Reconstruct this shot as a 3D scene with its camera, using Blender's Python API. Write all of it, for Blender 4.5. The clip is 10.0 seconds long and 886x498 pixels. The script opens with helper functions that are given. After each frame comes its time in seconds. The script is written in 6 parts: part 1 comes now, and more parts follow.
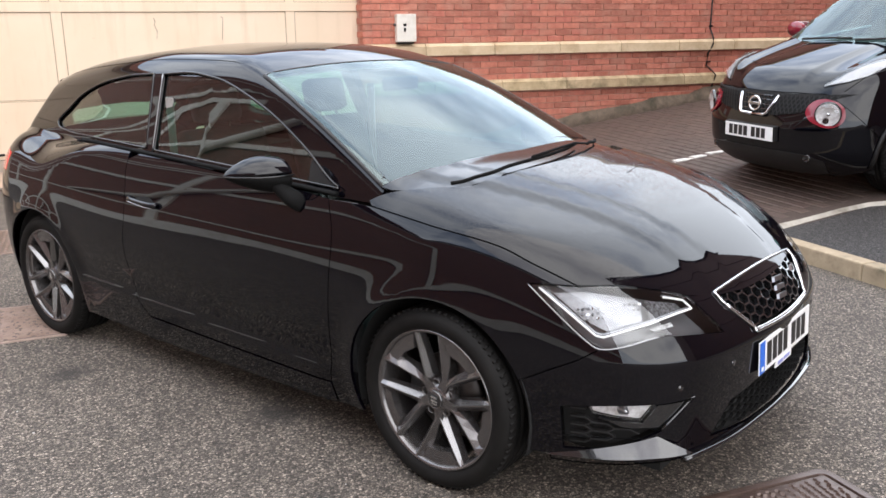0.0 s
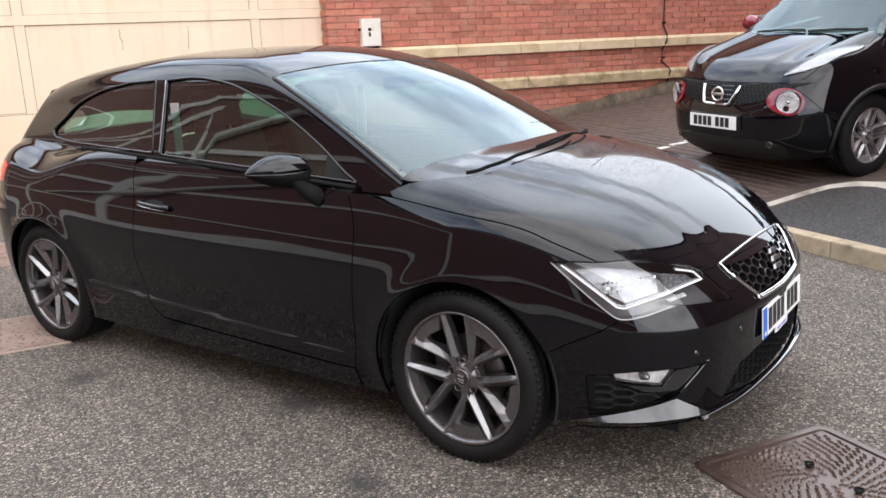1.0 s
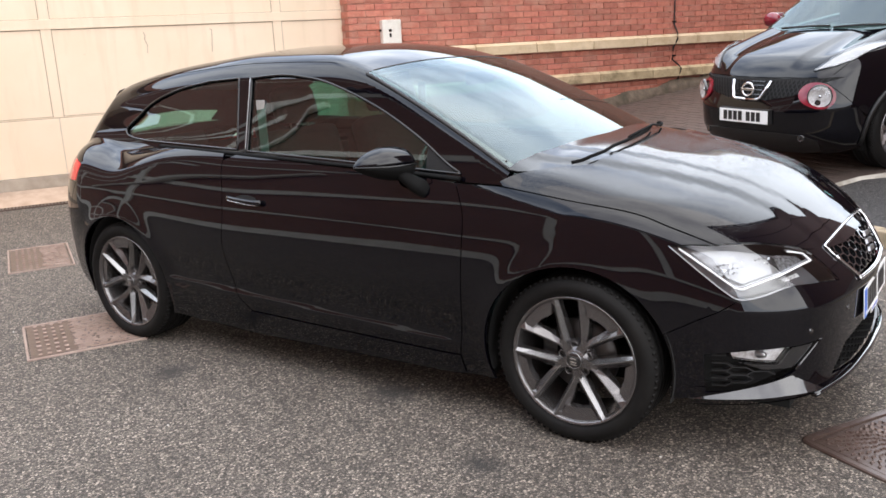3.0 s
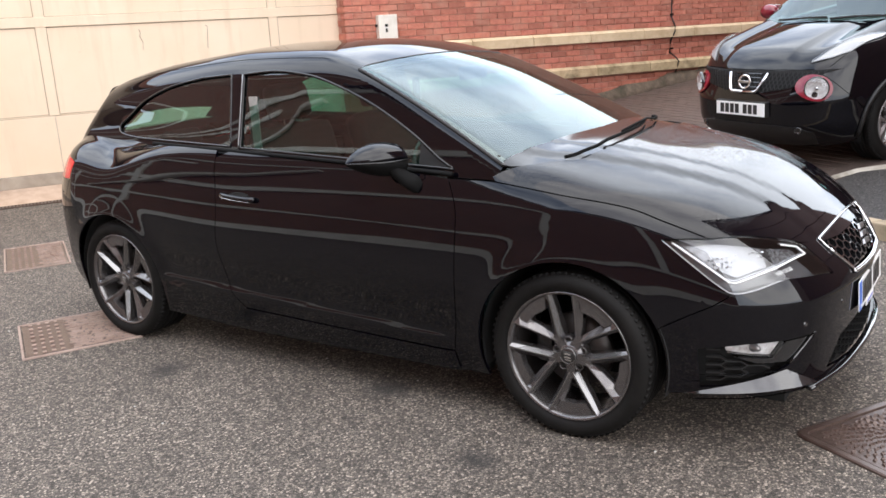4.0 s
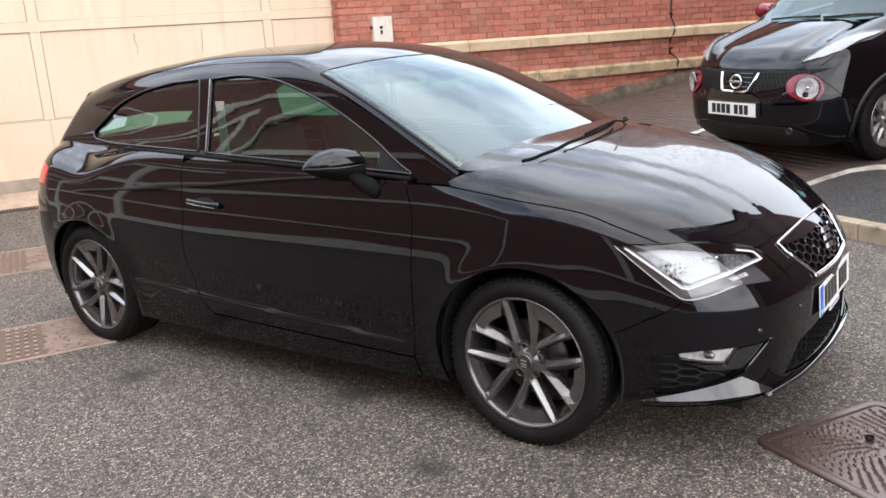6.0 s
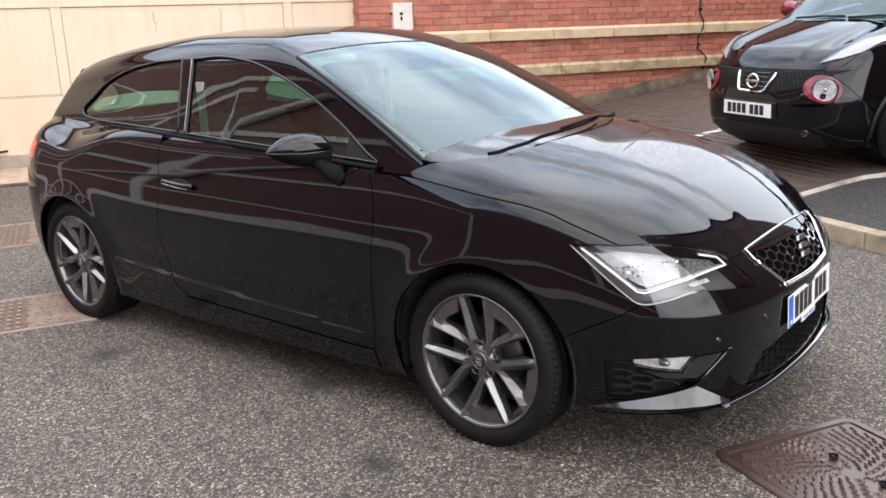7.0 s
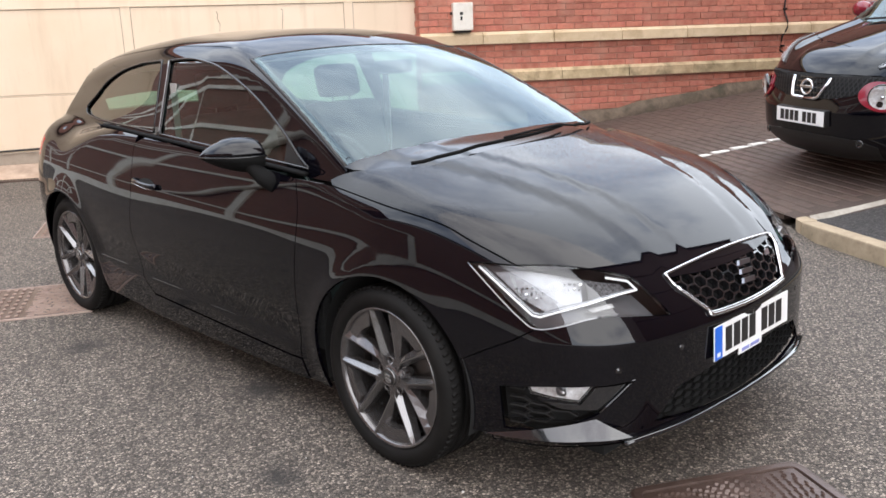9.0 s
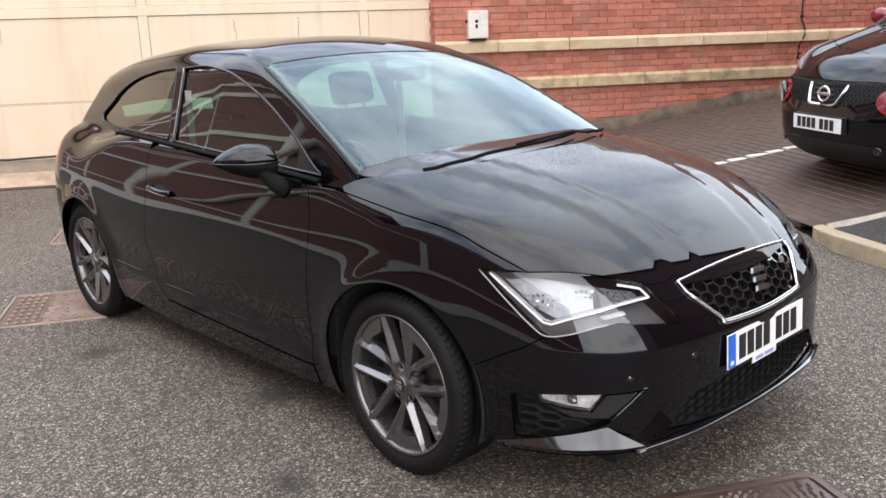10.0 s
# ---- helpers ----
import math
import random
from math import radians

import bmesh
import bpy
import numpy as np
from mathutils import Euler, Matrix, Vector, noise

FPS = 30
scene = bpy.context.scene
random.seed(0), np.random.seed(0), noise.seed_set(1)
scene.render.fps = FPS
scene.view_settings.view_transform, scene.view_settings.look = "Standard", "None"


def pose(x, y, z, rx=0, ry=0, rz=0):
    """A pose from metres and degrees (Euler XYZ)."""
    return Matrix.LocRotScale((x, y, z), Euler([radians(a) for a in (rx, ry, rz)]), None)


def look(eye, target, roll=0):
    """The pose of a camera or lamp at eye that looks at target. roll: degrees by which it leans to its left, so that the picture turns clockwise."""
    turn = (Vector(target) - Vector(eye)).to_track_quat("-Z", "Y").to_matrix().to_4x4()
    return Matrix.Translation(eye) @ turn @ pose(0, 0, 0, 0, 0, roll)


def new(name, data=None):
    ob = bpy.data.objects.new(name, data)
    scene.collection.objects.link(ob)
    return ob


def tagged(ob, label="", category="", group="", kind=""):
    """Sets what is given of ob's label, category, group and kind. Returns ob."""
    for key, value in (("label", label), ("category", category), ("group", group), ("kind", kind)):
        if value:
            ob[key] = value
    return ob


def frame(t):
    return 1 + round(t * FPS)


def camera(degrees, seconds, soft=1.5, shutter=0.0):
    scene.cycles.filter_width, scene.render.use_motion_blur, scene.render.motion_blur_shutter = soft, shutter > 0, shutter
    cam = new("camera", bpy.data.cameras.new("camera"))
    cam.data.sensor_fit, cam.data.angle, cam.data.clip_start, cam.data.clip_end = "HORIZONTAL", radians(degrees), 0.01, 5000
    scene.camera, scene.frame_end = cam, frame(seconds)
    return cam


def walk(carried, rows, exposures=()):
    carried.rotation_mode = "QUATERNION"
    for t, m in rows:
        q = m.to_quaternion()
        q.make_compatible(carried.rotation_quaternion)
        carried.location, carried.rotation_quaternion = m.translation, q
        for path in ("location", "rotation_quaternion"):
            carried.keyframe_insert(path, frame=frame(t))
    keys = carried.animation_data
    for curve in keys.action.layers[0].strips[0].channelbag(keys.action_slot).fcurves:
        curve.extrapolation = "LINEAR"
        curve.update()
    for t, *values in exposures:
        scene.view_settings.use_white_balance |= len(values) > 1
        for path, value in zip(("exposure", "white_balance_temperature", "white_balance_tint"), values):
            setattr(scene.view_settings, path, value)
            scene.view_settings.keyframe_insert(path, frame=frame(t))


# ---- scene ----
cam = camera(55.0, 10.0, soft=1.6)
PATH = [
    (0, (3.006, -2.897, 1.5), (1.781, -1.392, 1.016), -0.8),
    (0.5, (2.977, -3.002, 1.489), (1.775, -1.475, 1.015), -1.6),
    (1, (2.917, -3.174, 1.48), (1.779, -1.599, 1.004), -2.4),
    (1.5, (2.717, -3.36, 1.477), (1.657, -1.732, 1.0), -3.3),
    (2, (2.611, -3.503, 1.477), (1.543, -1.88, 1.003), -3.3),
    (2.5, (2.587, -3.532, 1.473), (1.487, -1.929, 1.004), -2.7),
    (4, (2.605, -3.5, 1.47), (1.5, -1.905, 0.987), -3.4),
    (4.5, (2.615, -3.488, 1.47), (1.516, -1.888, 0.989), -3.6),
    (5, (2.636, -3.456, 1.47), (1.543, -1.852, 0.989), -3.7),
    (5.5, (2.683, -3.409, 1.475), (1.575, -1.815, 0.998), -4.0),
    (7, (2.939, -3.131, 1.448), (1.744, -1.607, 0.948), -2.0),
    (7.5, (2.991, -2.956, 1.454), (1.758, -1.467, 0.942), -0.9),
    (8, (3.092, -2.808, 1.452), (1.802, -1.372, 0.929), -1.0),
    (8.5, (3.276, -2.674, 1.457), (1.932, -1.283, 0.947), -1.5),
    (9, (3.37, -2.596, 1.449), (1.982, -1.245, 0.953), -1.8),
    (9.5, (3.382, -2.579, 1.446), (1.966, -1.25, 0.966), -1.8),
    (10, (3.377, -2.582, 1.443), (1.96, -1.254, 0.966), -1.9),
]
walk(cam, [(t, look(eye, target, roll)) for t, eye, target, roll in PATH],
     exposures=[(0, -0.08), (6, -0.06), (8.5, -0.10), (10, -0.13)])

# ---- light: a bright sky with broken cloud and a veiled sun ----
world = bpy.data.worlds.new("sky")
scene.world = world
world.use_nodes = True
wn, wl = world.node_tree.nodes, world.node_tree.links
sky = wn.new("ShaderNodeTexSky")
sky.sky_type = 'NISHITA'
sky.sun_disc = False
sky.sun_elevation, sky.sun_rotation = radians(54), radians(113)
cloud, veil, blend, spot = (wn.new(k) for k in ("ShaderNodeTexNoise", "ShaderNodeValToRGB", "ShaderNodeMix", "ShaderNodeTexCoord"))
stretch = wn.new("ShaderNodeMapping")
stretch.inputs["Scale"].default_value = (1.0, 1.0, 1.7)
cloud.inputs["Scale"].default_value, cloud.inputs["Detail"].default_value, cloud.inputs["Roughness"].default_value = 2.3, 6.0, 0.56
veil.color_ramp.elements[0].position, veil.color_ramp.elements[1].position = 0.33, 0.63
veil.color_ramp.elements[0].color = (0.34, 0.34, 0.34, 1)
tint = wn.new("ShaderNodeMix")   # thin cloud is bluer than thick cloud
tint.data_type = 'RGBA'
tint.inputs[6].default_value, tint.inputs[7].default_value = (6.4, 10.8, 20.5, 1), (24.6, 26.2, 28.8, 1)
blend.data_type = 'RGBA'
wl.new(spot.outputs["Generated"], stretch.inputs[0])
wl.new(stretch.outputs[0], cloud.inputs["Vector"])
lean, base, low = (wn.new(k) for k in ("ShaderNodeVectorMath", "ShaderNodeMath", "ShaderNodeMath"))
lean.operation, base.operation, low.operation = 'DOT_PRODUCT', 'ADD', 'ADD'
lean.inputs[1].default_value, base.inputs[1].default_value = (0.04, 0.045, -0.055), 0.115   # cloud thickens towards the sun, thins overhead
wl.new(spot.outputs["Generated"], lean.inputs[0])
wl.new(lean.outputs["Value"], base.inputs[0])
wl.new(base.outputs[0], low.inputs[0])
wl.new(cloud.outputs["Fac"], low.inputs[1])
wl.new(low.outputs[0], veil.inputs[0])
wl.new(veil.outputs[0], blend.inputs[0])
wl.new(sky.outputs[0], blend.inputs[6])
wl.new(veil.outputs[0], tint.inputs[0])
wl.new(tint.outputs[2], blend.inputs[7])
wl.new(blend.outputs[2], wn["Background"].inputs[0])
wn["Background"].inputs[1].default_value = 0.15
sun = new("sun", bpy.data.lights.new("sun", 'SUN'))
sun.data.energy, sun.data.angle, sun.data.color = 2.5, radians(100), (1.0, 0.79, 0.57)
sun.matrix_world = look((6, -2.5, 9), (0, 0, 0))

# ---- helpers ----
ALONG = Vector((0.5, 0.8660254, 0))      # along the brick wall
OUT = Vector((0.8660254, -0.5, 0))       # out of the wall, towards the road


def site(s, u, z=0.0):
    """A place from metres along the wall, out of it and up."""
    return ALONG * s + OUT * u + Vector((0, 0, z))


SITE = Matrix(((OUT.x, ALONG.x, 0, 0), (OUT.y, ALONG.y, 0, 0), (0, 0, 1, 0), (0, 0, 0, 1)))


def part(name, bm, material, parent=None, label="", smooth=False):
    me = bpy.data.meshes.new(name)
    bmesh.ops.recalc_face_normals(bm, faces=bm.faces)
    bm.to_mesh(me)
    bm.free()
    if smooth:
        me.shade_smooth()
    return link(name, me, material, parent, label)


def link(name, me, material, parent=None, label=""):
    if material and not me.materials:
        me.materials.append(material)
    ob = new(name, me)
    ob.parent = parent
    if label:
        ob["label"] = label
    return ob


def thing(name, label, category, m=None, group="", kind=""):
    ob = tagged(new(name), label, category, group, kind)
    if m is not None:
        ob.matrix_basis = m
    return ob


def add_box(bm, x0, x1, y0, y1, z0, z1, bevel=0.0, m=None):
    r = bmesh.ops.create_cube(bm, size=1, matrix=Matrix.LocRotScale(((x0 + x1) / 2, (y0 + y1) / 2, (z0 + z1) / 2), None, (x1 - x0, y1 - y0, z1 - z0)))
    vs = r["verts"]
    if bevel:
        es = list({e for v in vs for e in v.link_edges})
        b = bmesh.ops.bevel(bm, geom=es, offset=bevel, segments=2, affect='EDGES', profile=0.6)
        vs = list({v for f in b["faces"] for v in f.verts} | {v for v in vs if v.is_valid})
    if m is not None:
        bmesh.ops.transform(bm, matrix=m, verts=[v for v in vs if v.is_valid])
    return bm


def box(*a, bevel=0.0, m=None):
    return add_box(bmesh.new(), *a, bevel=bevel, m=m)

# ---- materials ----
def material(name, base, rough=0.5, metal=0.0, spec=0.5, coat=0.0):
    m = bpy.data.materials.new(name)
    m.use_nodes = True
    b = m.node_tree.nodes["Principled BSDF"]
    b.inputs["Base Color"].default_value = (*base, 1)
    b.inputs["Roughness"].default_value, b.inputs["Metallic"].default_value = rough, metal
    b.inputs["Specular IOR Level"].default_value = spec
    b.inputs["Coat Weight"].default_value, b.inputs["Coat Roughness"].default_value = coat, 0.02
    return m


class Nodes:
    """A short hand for the nodes of one material."""

    def __init__(self, m):
        self.t = m.node_tree
        self.b = self.t.nodes["Principled BSDF"]
        self.where = self.t.nodes.new("ShaderNodeTexCoord").outputs["Object"]

    def add(self, kind, **values):
        n = self.t.nodes.new(kind)
        for k, v in values.items():
            n.inputs[k].default_value = v
        return n

    def join(self, a, b):
        self.t.links.new(a, b)

    def world(self):
        self.where = self.t.nodes.new("ShaderNodeNewGeometry").outputs["Position"]

    def noise(self, scale, detail=4.0, rough=0.55, stretch=None):
        n = self.add("ShaderNodeTexNoise", Scale=scale, Detail=detail, Roughness=rough)
        self.join(self.placed(stretch), n.inputs["Vector"])
        return n.outputs["Fac"]

    def placed(self, stretch):
        if not stretch:
            return self.where
        v = self.t.nodes.new("ShaderNodeMapping")
        v.inputs["Scale"].default_value = stretch
        self.join(self.where, v.inputs["Vector"])
        return v.outputs[0]

    def cells(self, scale, feature='F1', out="Distance"):
        n = self.add("ShaderNodeTexVoronoi", Scale=scale)
        n.feature = feature
        self.join(self.where, n.inputs["Vector"])
        return n.outputs[out]

    def steps(self, fac, *stops):
        r = self.t.nodes.new("ShaderNodeValToRGB")
        e = r.color_ramp.elements
        while len(e) < len(stops):
            e.new(0.5)
        for q, (pos, c) in zip(e, stops):
            q.position, q.color = pos, (*c, 1) if isinstance(c, tuple) else (c, c, c, 1)
        self.join(fac, r.inputs[0])
        return r.outputs[0]

    def mix(self, fac, a, b, how='MIX'):
        n = self.t.nodes.new("ShaderNodeMix")
        n.data_type, n.blend_type = 'RGBA', how
        for value, slot in ((fac, 0), (a, 6), (b, 7)):
            if isinstance(value, (int, float)):
                n.inputs[slot].default_value = value if slot == 0 else (value, value, value, 1)
            elif isinstance(value, tuple):
                n.inputs[slot].default_value = (*value, 1)
            else:
                self.join(value, n.inputs[slot])
        return n.outputs[2]

    def bump(self, height, strength, distance):
        n = self.add("ShaderNodeBump", Strength=strength, Distance=distance)
        self.join(height, n.inputs["Height"])
        old = self.b.inputs["Normal"]
        if old.is_linked:
            self.join(old.links[0].from_socket, n.inputs["Normal"])
        self.join(n.outputs[0], old)

    def colour(self, c):
        self.join(c, self.b.inputs["Base Color"])

    def rough(self, r):
        self.join(r, self.b.inputs["Roughness"])

    def random(self):
        return self.t.nodes.new("ShaderNodeObjectInfo").outputs["Random"]

    def island(self):
        return self.t.nodes.new("ShaderNodeNewGeometry").outputs["Random Per Island"]


def tarmac(name, tint, damp, stains=()):
    m = material(name, (0.1, 0.1, 0.1), 0.75)
    n = Nodes(m)
    n.world()
    stones = n.cells(116, out="Color")
    grey = n.add("ShaderNodeRGBToBW")
    n.join(stones, grey.inputs[0])
    c = n.steps(grey.outputs[0], (0.15, tuple(0.28 * v for v in tint)), (0.5, tuple(0.92 * v for v in tint)), (0.72, tuple(1.7 * v for v in tint)), (0.9, tuple(3.2 * v for v in tint)))
    gaps = n.cells(116, 'DISTANCE_TO_EDGE')
    c = n.mix(n.steps(gaps, (0.0, 0.95), (0.17, 0.0)), c, (0.014, 0.012, 0.010))
    large = n.noise(0.9, 5, 0.6)
    c = n.mix(n.steps(large, (0.35, 0.0), (0.62, 1.0)), c, n.mix(1.0, c, (0.80, 0.79, 0.78), 'MULTIPLY'))
    oil = n.noise(2.3, 3, 0.5)
    c = n.mix(n.steps(oil, (0.66, 0.0), (0.78, 0.6)), c, (0.03, 0.027, 0.025))
    wobble = n.noise(14, 4, 0.6)
    for x, y, r in stains:
        flat = n.add("ShaderNodeVectorMath")
        flat.operation = 'SUBTRACT'
        flat.inputs[1].default_value = (x, y, 0)
        n.join(n.where, flat.inputs[0])
        size = n.add("ShaderNodeVectorMath")
        size.operation = 'LENGTH'
        n.join(flat.outputs[0], size.inputs[0])
        edge = n.add("ShaderNodeMath")
        edge.operation = 'MULTIPLY_ADD'
        edge.inputs[1].default_value = 0.16
        n.join(wobble, edge.inputs[0])
        n.join(size.outputs["Value"], edge.inputs[2])
        c = n.mix(n.steps(edge.outputs[0], (0.07 + r * 0.4, 0.80), (0.09 + r * 1.3, 0.0)), c, (0.020, 0.018, 0.017))
    n.colour(c)
    n.rough(n.steps(large, (0.35, 0.78), (0.65, damp)))
    n.bump(gaps, 1.0, 0.010)
    n.bump(n.noise(260, 2), 0.35, 0.002)
    return m


asphalt = tarmac("asphalt", (0.186, 0.157, 0.131), 0.7, ((-0.69, -1.12, 0.09), (0.42, -0.82, 0.10), (1.10, -1.19, 0.08)))
asphalt_dark = tarmac("asphalt_dark", (0.062, 0.058, 0.057), 0.7)


def speckled(name, low, high, scale, rough=0.85, bump=0.3, dist=0.004, dirt=None, dirt_scale=1.5, pieces=None, spread=0.3):
    """Mineral surfaces: two scales of grain, stains and, for pieces, a tone of their own."""
    m = material(name, low, rough)
    n = Nodes(m)
    n.world()
    c = n.steps(n.noise(scale, 6, 0.65), (0.3, low), (0.7, high))
    if pieces:
        tone = n.random() if pieces == "object" else n.island()
        c = n.mix(1.0, c, n.steps(tone, (0.0, 1 - spread), (0.5, 1.0), (1.0, 1 + spread * 0.6)), 'MULTIPLY')
        c = n.mix(n.steps(tone, (0.80, 0.0), (0.86, 0.6)), c, n.mix(1.0, c, (0.80, 0.72, 0.78), 'MULTIPLY'))
    if dirt:
        c = n.mix(n.steps(n.noise(dirt_scale, 6, 0.65), (0.5, 0.0), (0.72, 0.85)), c, dirt)
    n.colour(c)
    n.bump(n.noise(scale * 6, 4), bump, dist)
    return m


brick_m = speckled("brick", (0.40, 0.128, 0.085), (0.57, 0.220, 0.150), 14, dirt=(0.47, 0.25, 0.18), dirt_scale=3.0, pieces="object", spread=0.27)
brick_rest = speckled("brick_joined", (0.40, 0.128, 0.085), (0.57, 0.220, 0.150), 14, dirt=(0.47, 0.25, 0.18), dirt_scale=3.0, pieces="island", spread=0.27)
mortar_m = speckled("mortar", (0.37, 0.185, 0.14), (0.50, 0.295, 0.235), 12)
stone_m = speckled("sandstone", (0.62, 0.47, 0.29), (0.75, 0.59, 0.40), 5, dirt=(0.40, 0.28, 0.155), dirt_scale=3.2, pieces="object", spread=0.15)
stone_mossy = speckled("mossy_sandstone", (0.36, 0.265, 0.145), (0.60, 0.47, 0.29), 7, dirt=(0.105, 0.085, 0.038), dirt_scale=4.2, pieces="object", spread=0.2)
render_m = speckled("mossy_render", (0.075, 0.055, 0.038), (0.175, 0.130, 0.092), 9, bump=0.6, dist=0.012, dirt=(0.030, 0.028, 0.014), dirt_scale=4)
kerb_m = speckled("kerb_concrete", (0.27, 0.21, 0.14), (0.43, 0.345, 0.235), 14, dirt=(0.10, 0.085, 0.052), dirt_scale=7, pieces="object", spread=0.12)
edging_m = speckled("edging_concrete", (0.36, 0.33, 0.28), (0.48, 0.44, 0.38), 14, dirt=(0.16, 0.14, 0.11), dirt_scale=4)
paver_m = speckled("block_paver", (0.070, 0.046, 0.036), (0.112, 0.077, 0.061), 22, rough=0.65, dirt=(0.055, 0.042, 0.033), dirt_scale=1.2, pieces="object", spread=0.16)
paver_rest = speckled("block_paver_joined", (0.070, 0.046, 0.036), (0.112, 0.077, 0.061), 22, rough=0.65, dirt=(0.055, 0.042, 0.033), dirt_scale=1.2, pieces="island", spread=0.16)
joint_m = speckled("paver_joint", (0.050, 0.034, 0.027), (0.080, 0.056, 0.045), 40)
concrete_m = speckled("threshold_concrete", (0.36, 0.26, 0.19), (0.50, 0.38, 0.29), 6, dirt=(0.22, 0.16, 0.12), dirt_scale=2)
iron_m = speckled("rusty_iron", (0.066, 0.042, 0.034), (0.125, 0.086, 0.072), 10, rough=0.33, bump=0.4, dirt=(0.07, 0.045, 0.035), dirt_scale=5)
iron_m.node_tree.nodes["Principled BSDF"].inputs["Metallic"].default_value = 0.25
iron_pale = speckled("pale_iron", (0.26, 0.185, 0.155), (0.37, 0.275, 0.23), 12, rough=0.5, bump=0.4, dirt=(0.20, 0.13, 0.10), dirt_scale=5)


def painted_door():
    m = material("cream_paint", (0.8, 0.7, 0.5), 0.45)
    n = Nodes(m)
    n.world()
    c = n.steps(n.noise(1.1, 4), (0.3, (0.74, 0.59, 0.425)), (0.7, (0.80, 0.655, 0.50)))
    streak = n.noise(5, 5, 0.6, (1.0, 1.0, 0.12))
    c = n.mix(n.steps(streak, (0.52, 0.0), (0.78, 0.55)), c, (0.56, 0.425, 0.28))
    c = n.mix(n.steps(n.noise(16, 5, 0.7), (0.66, 0.0), (0.78, 0.5)), c, (0.42, 0.31, 0.19))
    n.colour(c)
    n.bump(n.noise(45, 3, stretch=(1, 1, 0.2)), 0.12, 0.003)
    return m


cream_m = painted_door()
# for open joints, cracks and the painted shade lines round the panels
cream_dark = material("cream_joint_and_shade", (0.26, 0.19, 0.125), 0.8)
white_box = speckled("box_paint", (0.74, 0.70, 0.62), (0.80, 0.77, 0.70), 6, rough=0.4, bump=0.05, dirt=(0.55, 0.49, 0.40), dirt_scale=6)
line_m = speckled("worn_line_paint", (0.62, 0.60, 0.56), (0.74, 0.72, 0.68), 25, dirt=(0.30, 0.26, 0.23), dirt_scale=9)

# car paint: black with a clear coat and a trace of dust
def car_paint(name, beads=0.0):
    m = material(name, (0.001, 0.001, 0.001), 0.025, spec=0.42)
    n = Nodes(m)
    n.world()
    dust = n.noise(3.2, 6, 0.65)
    n.colour(n.steps(dust, (0.35, (0.0011, 0.0010, 0.0024)), (0.75, (0.0022, 0.0019, 0.0032))))
    n.bump(n.noise(6, 2), 0.010, 0.003)
    if beads:
        d = n.cells(190)
        drops = n.steps(d, (0.0, 1.0), (0.30, 0.75), (0.44, 0.0))
        where = n.steps(n.noise(4, 4), (0.36, 0.15), (0.62, 1.0))
        along = n.t.nodes.new("ShaderNodeSeparateXYZ")
        n.join(n.where, along.inputs[0])
        reach = n.t.nodes.new("ShaderNodeMapRange")
        reach.inputs["From Min"].default_value, reach.inputs["From Max"].default_value = 1.90, 1.65
        n.join(along.outputs[0], reach.inputs["Value"])
        where = n.mix(1.0, where, reach.outputs[0], 'MULTIPLY')
        n.bump(n.mix(1.0, drops, where, 'MULTIPLY'), beads, 0.0014)
    return m


paint = car_paint("black_paint")
paint_wet = car_paint("black_paint_beaded", 0.30)
trim_black = material("trim_black", (0.012, 0.012, 0.012), 0.22)
grille_black = material("grille_black", (0.010, 0.010, 0.010), 0.35, spec=0.35)
cowl_black = material("cowl_black", (0.012, 0.012, 0.013), 0.12)
gloss_black = material("gloss_black", (0.008, 0.008, 0.009), 0.08, coat=1.0)
black_plastic = speckled("black_plastic", (0.006, 0.006, 0.006), (0.011, 0.0105, 0.0105), 60, rough=0.5, bump=0.15, dist=0.001)
rubber = speckled("rubber", (0.011, 0.010, 0.010), (0.019, 0.018, 0.017), 40, rough=0.62, bump=0.2, dist=0.001)
tyre_m = speckled("tyre_rubber", (0.004, 0.0036, 0.0033), (0.007, 0.0064, 0.006), 25, rough=0.72, bump=0.25, dist=0.001, dirt=(0.010, 0.009, 0.008), dirt_scale=7)
liner_m = material("dark_liner", (0.004, 0.004, 0.004), 0.9)
chrome = material("chrome", (0.66, 0.66, 0.67), 0.12, 1.0)
satin = material("satin_metal", (0.34, 0.34, 0.35), 0.28, 1.0)
alloy = speckled("gunmetal_alloy", (0.115, 0.107, 0.107), (0.145, 0.136, 0.134), 30, rough=0.26, bump=0.03, dist=0.001)
alloy.node_tree.nodes["Principled BSDF"].inputs["Metallic"].default_value = 0.75
alloy.node_tree.nodes["Principled BSDF"].inputs["Coat Weight"].default_value = 0.4
alloy_grey = material("silver_grey_alloy", (0.36, 0.34, 0.34), 0.3, 0.7)
alloy_facet = material("bright_facet", (0.23, 0.225, 0.225), 0.27, 0.9)
alloy_cut = material("machined_alloy", (0.62, 0.61, 0.60), 0.24, 1.0)
disc_m = material("brake_disc", (0.06, 0.053, 0.05), 0.4, 0.6)
red_lens = material("red_lens", (0.60, 0.010, 0.014), 0.15, coat=0.3)
lamp_silver = speckled("lamp_silver", (0.24, 0.245, 0.25), (0.41, 0.42, 0.435), 45, rough=0.22, bump=0.5, dist=0.004)
lamp_silver.node_tree.nodes["Principled BSDF"].inputs["Metallic"].default_value = 0.6
# brown to white mottling puts the bowls' reflections into their colour
bowl_m = speckled("pale_reflector", (0.30, 0.26, 0.24), (0.88, 0.88, 0.88), 26, rough=0.2, bump=0.5, dist=0.004)
